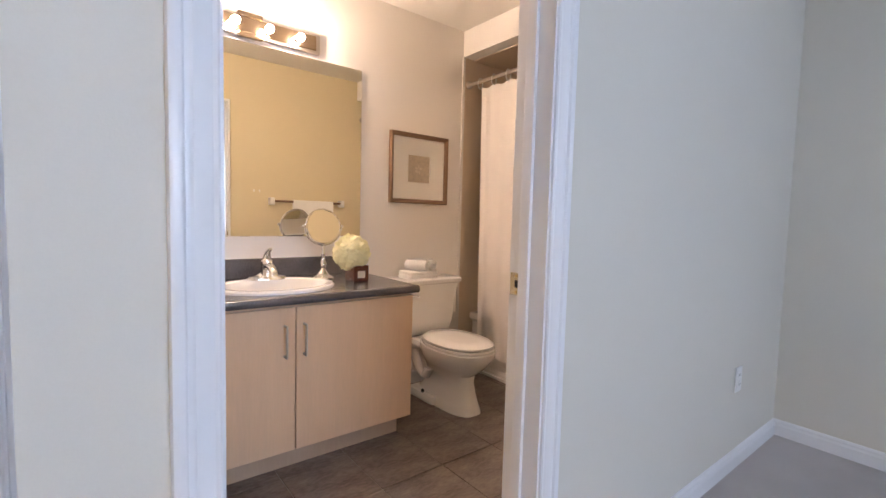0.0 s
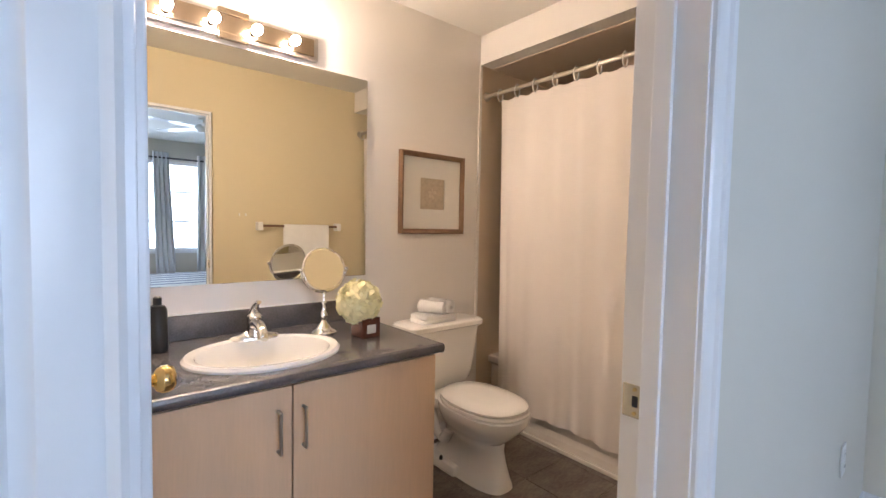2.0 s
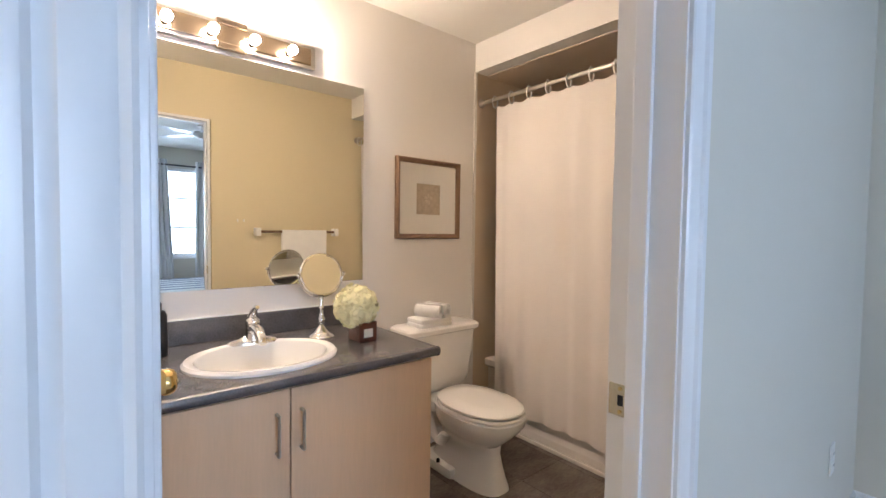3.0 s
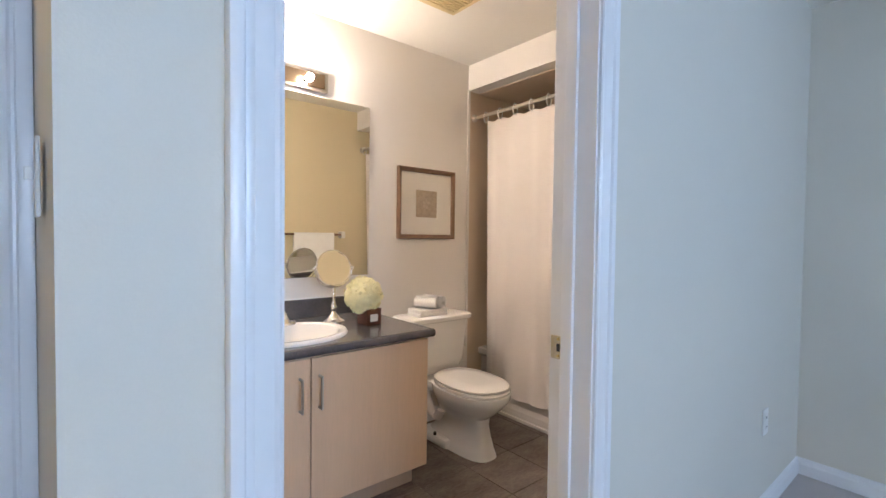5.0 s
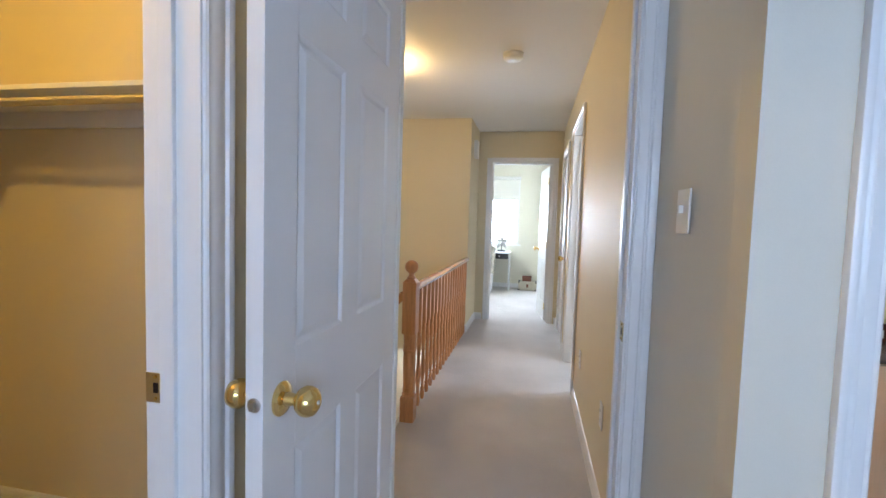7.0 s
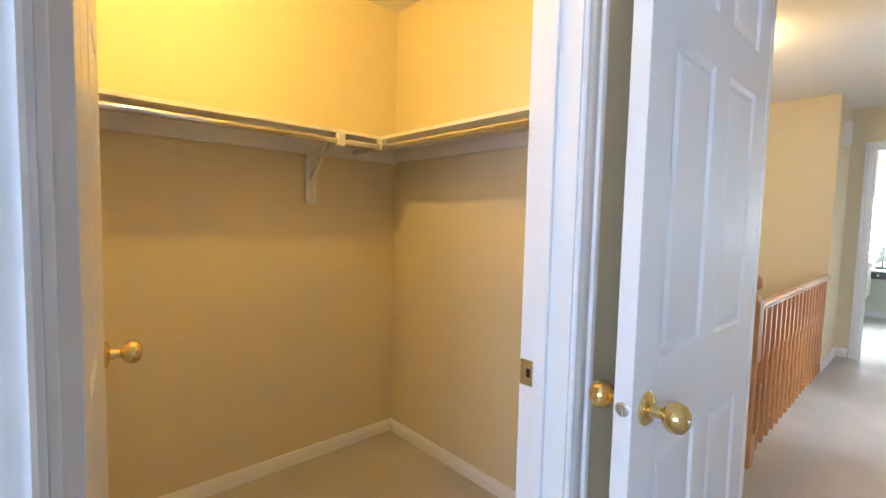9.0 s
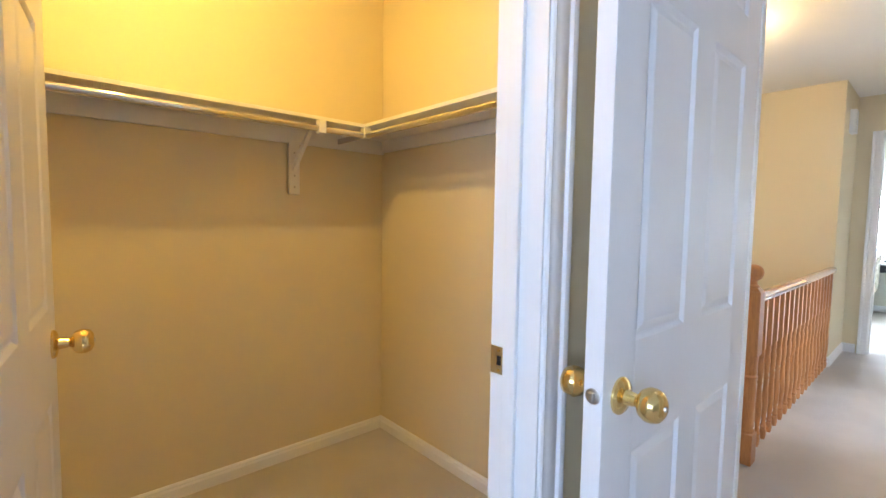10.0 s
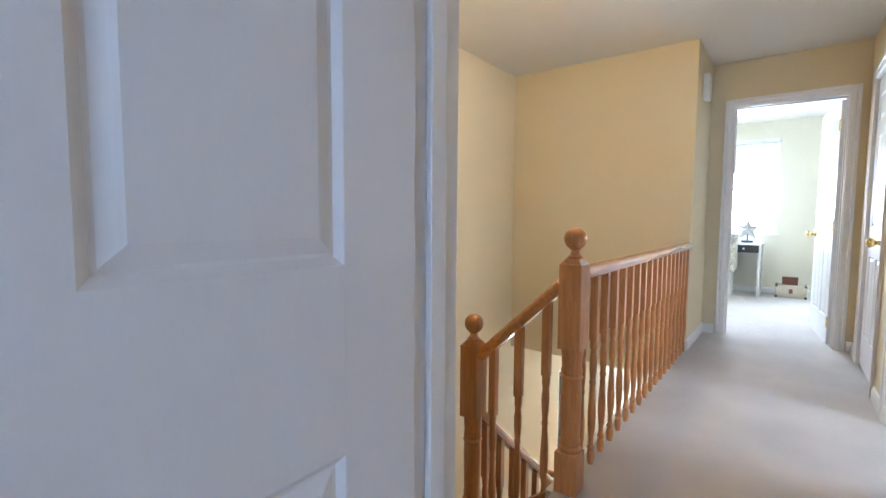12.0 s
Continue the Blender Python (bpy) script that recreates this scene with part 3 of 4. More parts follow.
part("drain", bm, CHROME, s, "chrome drain", smooth=True)

# faucet
fc = thing("faucet", pose(1.095, 2.79, 0.792, 0, 0, -4) @ Matrix.Scale(1.25, 4), "chrome single-lever basin faucet", "faucet")
bm = bmesh.new()
lathe(bm, [(1.0, 0), (1.0, 0.006), (0.9, 0.013), (0.55, 0.018), (0.3, 0.03)], None, 32, 0.078, 0.03)
part("base_plate", bm, CHROME, fc, smooth=True)
bm = bmesh.new()
lathe(bm, [(0.027, 0.01), (0.024, 0.03), (0.022, 0.055), (0.024, 0.062), (0.022, 0.075), (0.012, 0.084)], None, 24)
part("spout_body", bm, CHROME, fc, smooth=True)
bm = bmesh.new()
path = [(0, -0.005, 0.045, 0.019), (0, -0.04, 0.058, 0.017), (0, -0.08, 0.055, 0.015), (0, -0.115, 0.038, 0.013), (0, -0.122, 0.026, 0.012)]
loft(bm, [[Vector((x + r * math.cos(2 * math.pi * i / 16), y, z + 0.75 * r * math.sin(2 * math.pi * i / 16))) for i in range(16)] for x, y, z, r in path])
part("spout", bm, CHROME, fc, smooth=True)
bm = bmesh.new()
path = [(0.0, 0.005, 0.078, 0.014), (0.0, 0.0, 0.095, 0.011), (0.0, -0.015, 0.112, 0.008), (0.0, -0.045, 0.124, 0.007), (0.0, -0.06, 0.126, 0.005)]
loft(bm, [[Vector((x + 1.3 * r * math.cos(2 * math.pi * i / 14), y + r * 0.5 * math.sin(2 * math.pi * i / 14), z + r * math.sin(2 * math.pi * i / 14))) for i in range(14)] for x, y, z, r in path])
part("lever", bm, CHROME, fc, smooth=True)

# wall mirror
bm = bmesh.new()
box(bm, (0.50, 2.972, 0.998), (1.703, 2.979, 1.985), 0.002)
tagged(part("wall_mirror", bm, MIRROR), "large frameless bathroom wall mirror", "mirror")

# light bar
lb = thing("vanity_light", pose(1.06, 2.98, 2.0), "four-bulb brown-tinted chrome vanity light bar, lit", "wall lamp")
boxes("back_plate", NICKEL, [((-0.37, -0.03, 0.005), (0.37, -0.001, 0.11))], lb, bevel=0.006)
# chrome whose brown reflections are put into the base colour
CHROMEB = mat("brown_reflecting_chrome", (0.42, 0.33, 0.24), 0.2, 1.0, vary=0.1)
boxes("face_plate", CHROMEB, [((-0.345, -0.04, 0.02), (0.345, -0.029, 0.095))], lb, "chrome face plate with reflected brown in its colour", bevel=0.003)
for z0, z1 in ((0.094, 0.118), (-0.004, 0.021)):
    boxes("centre_clip", CHROMEB, [((-0.06, -0.044, z0), (0.06, -0.02, z1))], lb, bevel=0.004)
for x in (-0.24, -0.08, 0.08, 0.24):
    bm = bmesh.new()
    rod(bm, (x, -0.04, 0.05), (x, -0.062, 0.05), 0.016, 16)
    so = part("socket", bm, CHROME, lb, smooth=True)
    bm = bmesh.new()
    ball(bm, (x, -0.085, 0.05), 0.021, 0.95, 1.25, 0.95, 20)
    part("bulb", bm, BULB, so, "glowing clear bulb", smooth=True)

# magnifying mirror
mg = thing("magnifying_mirror", pose(1.378, 2.765, 0.783), "round chrome magnifying mirror on a turned stand", "mirror")
bm = bmesh.new()
lathe(bm, [(0.058, 0), (0.058, 0.006), (0.048, 0.014), (0.034, 0.02), (0.026, 0.032), (0.016, 0.044), (0.010, 0.055), (0.016, 0.066), (0.018, 0.08), (0.011, 0.094), (0.008, 0.12), (0.012, 0.13), (0.008, 0.142), (0.008, 0.172), (0.005, 0.180)], None, 28)
part("stand", bm, CHROME, mg, smooth=True)
face = pose(0, 0, 0.277, 0, 0, -6) @ pose(0, 0, 0, 78)
bm = bmesh.new()
R = 0.09
for i in range(40):
    a0, a1 = 2 * math.pi * i / 40, 2 * math.pi * (i + 1) / 40
    rod(bm, face @ Vector((R * math.cos(a0), R * math.sin(a0), 0)), face @ Vector((R * math.cos(a1), R * math.sin(a1), 0)), 0.006, 8)
part("rim", bm, CHROME, mg, smooth=True)
bm = bmesh.new()
lathe(bm, [(R, -0.005), (R, 0.004), (R * 0.5, 0.0035), (0.01, 0.0034)], face, 48)
part("glass", bm, MIRROR, mg, smooth=True)
bm = bmesh.new()
for i in range(24):
    a0, a1 = math.pi + math.pi * i / 24, math.pi + math.pi * (i + 1) / 24
    q = 0.099
    yoke = pose(0, 0, 0.277, 0, 0, -6)
    rod(bm, yoke @ Vector((q * math.cos(a0), 0, q * math.sin(a0))), yoke @ Vector((q * math.cos(a1), 0, q * math.sin(a1))), 0.004, 8)
for sx in (-1, 1):
    ball(bm, yoke @ Vector((sx * 0.101, 0, 0)), 0.009)
part("yoke", bm, CHROME, mg, smooth=True)

# hydrangea in a cube vase
fl = thing("flower_vase", pose(1.498, 2.612, 0.783, 0, 0, 4), "ivory hydrangea ball in a dark red cube vase", "flowers")
boxes("vase", BOXR, [((-0.044, -0.044, 0), (0.044, 0.044, 0.082))], fl, bevel=0.003)
boxes("label", SOAP, [((-0.022, -0.0455, 0.018), (0.022, -0.044, 0.054))], fl, "blank cream paper label")
bm = bmesh.new()
rng = random.Random(4)
for i in range(420):
    zc = 1 - 2 * (i + 0.5) / 420
    a = i * 2.39996
    rr = math.sqrt(1 - zc * zc)
    n = Vector((rr * math.cos(a), rr * math.sin(a), zc))
    q = n.to_track_quat("Z", "Y").to_matrix().to_4x4()
    tw = rng.uniform(0, 6.28)
    rad = 0.085 * rng.uniform(0.88, 1.06)
    m = Matrix.Translation(Vector((-0.022, 0.02, 0.145)) + n * rad) @ q @ Matrix.Rotation(tw, 4, "Z") @ Matrix.Rotation(rng.uniform(-0.5, 0.5), 4, "X")
    sz = rng.uniform(0.011, 0.017)
    ps = [(-0.4, 0.0, 0.0), (-1, 0.7, 0.35), (-0.5, 1.3, 0.5), (0.2, 1.15, 0.25), (0.9, 0.8, 0.45), (0.5, 0, 0.0), (0.8, -0.9, 0.4), (-0.1, -1.2, 0.3), (-0.9, -0.8, 0.45)]
    c = bm.verts.new(m @ Vector((0, 0, 0)))
    vs = [bm.verts.new(m @ Vector((x * sz, y * sz, z * sz))) for x, y, z in ps]
    for k in range(len(vs)):
        bm.faces.new((c, vs[k], vs[(k + 1) % len(vs)]))
ball(bm, (-0.022, 0.02, 0.145), 0.076)
part("bloom", bm, PETAL, fl, "ruffled ivory hydrangea petals", smooth=True)

# dark bottle by the backsplash
bt = thing("lotion_bottle", pose(0.772, 2.84, 0.783), "black lotion bottle on the countertop", "bottle")
bm = bmesh.new()
lathe(bm, [(0.032, 0), (0.034, 0.01), (0.031, 0.15), (0.024, 0.165), (0.012, 0.17)], None, 20)
part("body", bm, BLACK, bt, smooth=True)
bm = bmesh.new()
lathe(bm, [(0.014, 0.17), (0.014, 0.195), (0.008, 0.2)], None, 16)
part("cap", bm, BLACK, bt, smooth=True)

# picture
pc = thing("framed_picture", pose(2.133, 2.98, 1.44), "bronze-framed picture with wide cream mat", "picture")
bm = bmesh.new()
W, H, fw = 0.232, 0.227, 0.028
prof = [(0, 0), (0, 0.022), (0.006, 0.028), (0.014, 0.024), (0.022, 0.02), (fw, 0.012), (fw, 0)]
rings = []
for u, vv in prof:
    rings.append([Vector((sx * (W - u), -vv - 0.002, sz * (H - u))) for sx, sz in ((-1, -1), (1, -1), (1, 1), (-1, 1))])
loft(bm, rings + [rings[0]], cap=False)
part("frame", bm, FRAMEW, pc)
g = 0.0875
boxes("mat_board", MATB, [((-W + fw, -0.010, -H + fw), (-g, -0.003, H - fw)), ((g, -0.010, -H + fw), (W - fw, -0.003, H - fw)), ((-g, -0.010, -H + fw), (g, -0.003, -g)), ((-g, -0.010, g), (g, -0.003, H - fw))], pc)
ap = boxes("art_print", ART, [((-g, -0.005, -g), (g, -0.003, g))], pc, "tan textured art print")
bm = bmesh.new()
for i in range(5):
    a = 0.5 + i * 1.1
    ball(bm, (0.02 * math.cos(a), -0.006, 0.02 * math.sin(a)), 0.014, 0.4 + 0.6 * abs(math.cos(a)), 0.1, 0.4 + 0.6 * abs(math.sin(a)), 10)
part("leaf_motif", bm, mat("pale_leaf", (0.60, 0.51, 0.39), 0.8), ap, "pale pressed leaf motif", smooth=True)

# toilet
tl = thing("toilet", pose(2.108, 2.97, 0), "white two-piece porcelain toilet with lid closed", "toilet")


def oval(cy, a, bf, bb, z, n=36, p=2.3):
    pts = []
    for i in range(n):
        c, s = math.cos(2 * math.pi * i / n), math.sin(2 * math.pi * i / n)
        x = 0.935 * a * math.copysign(abs(c) ** (2 / p), c)
        y = (bb if s > 0 else 0.955 * bf) * math.copysign(abs(s) ** (2 / p), s)
        pts.append(Vector((x, cy + y, z)))
    return pts


bm = bmesh.new()
loft(bm, [oval(-0.38, 0.112, 0.275, 0.27, 0.0, p=3.0), oval(-0.38, 0.110, 0.27, 0.265, 0.018, p=3.0), oval(-0.385, 0.100, 0.255, 0.24, 0.05, p=2.8), oval(-0.40, 0.086, 0.225, 0.2, 0.12), oval(-0.41, 0.080, 0.20, 0.2, 0.175), oval(-0.42, 0.096, 0.19, 0.22, 0.215), oval(-0.45, 0.142, 0.21, 0.24, 0.255), oval(-0.465, 0.172, 0.24, 0.26, 0.30), oval(-0.475, 0.185, 0.257, 0.28, 0.335), oval(-0.475, 0.187, 0.26, 0.28, 0.365), oval(-0.475, 0.176, 0.25, 0.27, 0.37)])
bowl = part("bowl", bm, PORC, tl, smooth=True)
boxes("deck", PORC, [((-0.13, -0.27, 0.30), (0.13, -0.03, 0.366))], tl, bevel=0.03)
bm = bmesh.new()
pts = [(-0.10, -0.10, 0.33, 0.05), (-0.108, -0.16, 0.25, 0.045), (-0.105, -0.2, 0.17, 0.042), (-0.108, -0.27, 0.14, 0.04), (-0.105, -0.31, 0.2, 0.035)]
for sx in (1, -1):
    loft(bm, [[Vector((sx * (x + 0.02) + 0.6 * r * math.cos(2 * math.pi * i / 14), y + r * math.sin(2 * math.pi * i / 14), z)) for i in range(14)] for x, y, z, r in pts])
part("trapway", bm, PORC, tl, smooth=True)
boxes("foot", PORC, [((-0.13, -0.40, 0), (0.13, -0.13, 0.055))], tl, bevel=0.02)
for sx in (-1, 1):
    bm = bmesh.new()
    lathe(bm, [(0.01, 0), (0.009, 0.014), (0.004, 0.02)], pose(sx * 0.118, -0.29, 0.053), 12)
    part("bolt_cap", bm, BLACK if sx < 0 else WHITE, tl, smooth=True)
bm = bmesh.new()
loft(bm, [oval(-0.465, 0.186, 0.262, 0.235, 0.372), oval(-0.465, 0.189, 0.266, 0.238, 0.38), oval(-0.465, 0.186, 0.262, 0.235, 0.389)])
part("seat", bm, PORC, tl, smooth=True)
bm = bmesh.new()
loft(bm, [oval(-0.462, 0.178, 0.252, 0.23, 0.3925), oval(-0.462, 0.184, 0.26, 0.235, 0.397), oval(-0.462, 0.184, 0.26, 0.235, 0.405), oval(-0.462, 0.165, 0.24, 0.22, 0.414), oval(-0.462, 0.09, 0.15, 0.14, 0.418)])
part("lid", bm, PORC, tl, smooth=True)


def rrect(hw, y0, y1, z, r=0.045):
    pts = []
    for cx, cy, a0 in ((hw - r, y1 - r, 0), (-hw + r, y1 - r, 90), (-hw + r, y0 + r, 180), (hw - r, y0 + r, 270)):
        for k in range(6):
            a = radians(a0 + 18 * k)
            pts.append(Vector((cx + r * math.cos(a), cy + r * math.sin(a), z)))
    return pts


bm = bmesh.new()
loft(bm, [rrect(0.165, -0.17, -0.02, 0.372), rrect(0.19, -0.185, -0.015, 0.40), rrect(0.205, -0.195, -0.01, 0.45), rrect(0.238, -0.205, -0.008, 0.70)])
part("tank", bm, PORC, tl, smooth=True)
bm = bmesh.new()
loft(bm, [rrect(0.250, -0.217, -0.004, 0.70), rrect(0.257, -0.222, -0.002, 0.706), rrect(0.257, -0.222, -0.002, 0.727), rrect(0.247, -0.212, -0.008, 0.736)])
part("tank_lid", bm, PORC, tl, smooth=True)
bm = bmesh.new()
rod(bm, (-0.17, -0.205, 0.64), (-0.17, -0.222, 0.64), 0.012, 14)
rod(bm, (-0.17, -0.22, 0.64), (-0.11, -0.222, 0.632), 0.006, 10)
part("flush_lever", bm, CHROME, tl, "chrome flush lever", smooth=True)

# towels on the tank
tw = thing("folded_towel", pose(2.062, 2.855, 0.736), "folded white hand towel on the toilet tank", "towel")
bm = bmesh.new()
for k in range(2):
    loft(bm, [rrect(0.115 - 0.003 * k, -0.07, 0.07, 0.001 + 0.022 * k + dz, 0.02 + e) for dz, e in ((0, 0.01), (0.004, 0), (0.016, 0), (0.021, 0.01))])
part("folds", bm, TOWEL, tw, smooth=True)


def rolled(name, x, y, z, rz):
    r = thing(name, pose(x, y, z, 0, 0, rz) @ Matrix.Scale(1.2, 4), "rolled white washcloth stacked on the folded towel", "towel", "rolled washcloths")
    bm = bmesh.new()
    pts = []
    for i in range(58):
        a = i * 0.36
        q = 0.006 + 0.0011 * i * 0.36
        pts.append((q * math.cos(a) * 1.15, q * math.sin(a)))
    outer = [(x * (1 + 0.0045 / max(math.hypot(x, y), 1e-3)), y * (1 + 0.0045 / max(math.hypot(x, y), 1e-3))) for x, y in pts]
    rings = []
    for yy in (-0.06, 0.06):
        rings.append([Vector((u, yy, w + 0.03)) for u, w in pts] + [Vector((u, yy, w + 0.03)) for u, w in reversed(outer)])
    loft(bm, rings)
    part("roll", bm, TOWEL, r, smooth=True)


rolled("rolled_towel", 2.045, 2.845, 0.782, 28)
rolled("rolled_towel", 2.108, 2.855, 0.782, 20)

# bathtub
tb = thing("bathtub", pose(0, 0, 0), "white enamel bathtub behind the curtain", "bathtub")
bm = bmesh.new()


def rect(x0, x1, y0, y1, z):
    return [Vector(p) for p in ((x0, y0, z), (x1, y0, z), (x1, y1, z), (x0, y1, z))]


loft(bm, [rect(2.64, 3.35, 1.36, 2.97, 0.0), rect(2.64, 3.35, 1.36, 2.97, 0.06), rect(2.652, 3.35, 1.36, 2.97, 0.09), rect(2.652, 3.35, 1.36, 2.97, 0.36), rect(2.625, 3.355, 1.355, 2.975, 0.385), rect(2.625, 3.355, 1.355, 2.975, 0.42), rect(2.635, 3.345, 1.365, 2.965, 0.428), rect(2.71, 3.28, 1.46, 2.87, 0.428), rect(2.73, 3.26, 1.5, 2.84, 0.39), rect(2.8, 3.2, 1.6, 2.75, 0.08)])
part("shell", bm, TUBW, tb)
boxes("floor_trim", TUBW, [((2.618, 1.36, 0), (2.639, 2.97, 0.022))], tb, "white caulked strip along the floor", bevel=0.006)

# shower rod, rings, curtain
sr = thing("shower_rod", pose(0, 0, 0), "brushed nickel shower rod across the alcove", "curtain rod")
bm = bmesh.new()
rod(bm, (2.555, 1.352, 2.072), (2.555, 2.978, 2.072), 0.0125, 18)
part("pole", bm, NICKEL, sr, smooth=True)
for y, sgn in ((2.979, -1), (1.351, 1)):
    bm = bmesh.new()
    lathe(bm, [(0.027, 0), (0.027, 0.008), (0.018, 0.025), (0.014, 0.03)], Matrix.Translation((2.555, y, 2.072)) @ Matrix.Rotation(radians(90 if sgn < 0 else -90), 4, "X"), 20)
    part("flange", bm, NICKEL, sr, smooth=True)
cu = thing("shower_curtain", pose(0, 0, 0), "plain off-white cloth shower curtain drawn across the tub", "curtain")
bm = bmesh.new()
ny, nz = 90, 14


def cpt(i, k, off):
    f = i / ny
    h = k / nz
    y = 2.86 - 1.46 * f + 0.012 * math.sin(9 * f) * (1 - h)
    amp = 0.005 + 0.006 * (1 - h)
    x = 2.572 + 0.03 * (1 - h) + amp * math.sin(f * 58 + 0.8 * math.sin(f * 17)) + 0.008 * math.sin(f * 21 + 1.2 * h) * (1 - h) + off
    z = 0.15 + (2.034 - 0.15) * h - (0.007 * (1 - math.cos(f * 2 * math.pi * 11)) if k == nz else 0)
    z += 0.005 * math.sin(f * 7) if k == 0 else 0
    return Vector((x, y, z))


front = [[bm.verts.new(cpt(i, k, 0)) for i in range(ny + 1)] for k in range(nz + 1)]
back = [[bm.verts.new(cpt(i, k, 0.003)) for i in range(ny + 1)] for k in range(nz + 1)]
for k in range(nz):
    for i in range(ny):
        bm.faces.new((front[k][i], front[k][i + 1], front[k + 1][i + 1], front[k + 1][i]))
        bm.faces.new((back[k][i], back[k + 1][i], back[k + 1][i + 1], back[k][i + 1]))
for k in range(nz):
    for i in (0, ny):
        bm.faces.new((front[k][i], front[k + 1][i], back[k + 1][i], back[k][i]))
for i in range(ny):
    for k in (0, nz):
        bm.faces.new((front[k][i], front[k][i + 1], back[k][i + 1], back[k][i]))
part("cloth", bm, CLOTH, cu, smooth=True)
for i in range(12):
    bm = bmesh.new()
    yc = 2.86 - 1.46 * i / 11
    for q in range(14):
        a0, a1 = 2 * math.pi * q / 14, 2 * math.pi * (q + 1) / 14
        rod(bm, (2.557 + 0.022 * math.cos(a0), yc, 2.058 + 0.036 * math.sin(a0)), (2.557 + 0.022 * math.cos(a1), yc, 2.058 + 0.036 * math.sin(a1)), 0.0042, 6)
    part("ring", bm, WHITE, cu, "white plastic curtain ring", smooth=True)

# ceiling vent
vt = thing("ceiling_vent", pose(1.80, 2.37, CH), "yellowed square bathroom ceiling exhaust vent", "vent")
VENTM = mat("yellowed_plastic", (0.66, 0.53, 0.28), 0.5)
boxes("frame", VENTM, [((-0.13, -0.12, -0.014), (0.13, -0.10, 0)), ((-0.13, 0.10, -0.014), (0.13, 0.12, 0)), ((-0.13, -0.10, -0.014), (-0.11, 0.10, 0)), ((0.11, -0.10, -0.014), (0.13, 0.10, 0))], vt, bevel=0.003)
boxes("backing", BLACK, [((-0.11, -0.10, -0.003), (0.11, 0.10, -0.001))], vt)
for i in range(10):
    boxes("slat", VENTM, [((-0.11, -0.096 + i * 0.0205, -0.013), (0.11, -0.084 + i * 0.0205, -0.004))], vt)

# towel bar with towel, and switches, on the door wall
tr = thing("towel_bar", pose(1.996, 1.35, 1.235), "wooden towel bar with pale brackets", "towel bar")
bm = bmesh.new()
rod(bm, (-0.33, 0.06, 0), (0.33, 0.06, 0), 0.01, 14)
part("bar", bm, FRAMEW, tr, smooth=True)
for x in (-0.33, 0.33):
    boxes("bracket", WHITE, [((x - 0.02, 0.001, -0.035), (x + 0.02, 0.075, 0.03))], tr, bevel=0.008)
tb2 = thing("hanging_towel", pose(2.04, 1.41, 1.235), "white bath towel hung over the bar", "towel")
bm = bmesh.new()
hh = [(-0.016, -0.36), (-0.016, 0.0), (-0.011, 0.011), (0, 0.016), (0.011, 0.011), (0.016, 0.0), (0.016, -0.40), (0.0105, -0.40), (0.0105, 0.0), (0, 0.0105), (-0.0105, 0.0), (-0.0105, -0.36)]
prism(bm, hh, Matrix(((0, 0, 1, -0.19), (1, 0, 0, 0), (0, 1, 0, 0), (0, 0, 0, 1))), 0.38)
part("cloth", bm, TOWEL, tb2, smooth=True)

in_bath([ob for ob in bpy.data.objects if ob not in before_bath])


def plate(name, m, label, category, w=0.07, h=0.115, holes="switch", n=1):
    """Wall plate facing local -y."""
    p = thing(name, m, label, category)
    boxes("cover", WHITE, [((-w / 2, -0.006, -h / 2), (w / 2, -0.0005, h / 2))], p, bevel=0.002)
    for i in range(n):
        x = (i - (n - 1) / 2) * 0.046
        if holes == "switch":
            boxes("toggle", WHITE, [((x - 0.005, -0.018, -0.004), (x + 0.005, -0.006, 0.016))], p, bevel=0.002)
        else:
            for z in (-0.022, 0.022):
                so = boxes("socket", WHITE, [((x - 0.016, -0.0085, z - 0.014), (x + 0.016, -0.006, z + 0.014))], p, bevel=0.002)
                boxes("slots", BLACK, [((x - 0.008, -0.0092, z - 0.005), (x - 0.006, -0.0086, z + 0.005)), ((x + 0.006, -0.0092, z - 0.005), (x + 0.008, -0.0086, z + 0.005))], so)


plate("light_switch", BATH @ pose(1.549, 1.35, 1.312, 0, 0, 180), "cream double toggle switch by the bathroom door", "switch", 0.115, 0.115, n=2)
plate("light_switch", pose(0.356, 1.49, 1.31, 0, 0, -83.75), "white toggle light switch by the bedroom door", "switch")
plate("wall_outlet", pose(2.78, 1.274, 0.42, 0, 0, 1.86), "white wall outlet on the bedroom wall", "outlet", holes="outlet")
plate("wall_outlet", pose(0.31, 2.29, 0.42, 0, 0, -90), "white wall outlet low in the hall", "outlet", holes="outlet")
plate("wall_outlet", pose(0.31, 3.2, 0.40, 0, 0, -90), "white wall outlet near the side doorway", "outlet", holes="outlet")

# ---- closet ----
sh = thing("closet_shelf", pose(0, 0, 0), "white L-shaped closet shelf on wall cleats", "shelf")
boxes("board", SHELFM, [((-2.268, -0.778, 1.648), (-1.985, 1.688, 1.664))], sh, bevel=0.001)
boxes("board", SHELFM, [((-1.984, 1.395, 1.648), (-0.767, 1.688, 1.664))], sh, bevel=0.001)
boxes("cleat", SHELFM, [((-2.2685, -0.778, 1.575), (-2.25, 1.688, 1.6475))], sh, bevel=0.002)
boxes("cleat", SHELFM, [((-2.249, 1.67, 1.585), (-0.767, 1.6885, 1.6475))], sh, bevel=0.002)
hr = thing("hanging_rail", pose(0, 0, 0), "chrome closet hanging rail turning the corner", "rail")
bm = bmesh.new()
rod(bm, (-1.99, -0.778, 1.612), (-1.99, 1.405, 1.612), 0.015, 18)
part("tube", bm, CHROME, hr, smooth=True)
bm = bmesh.new()
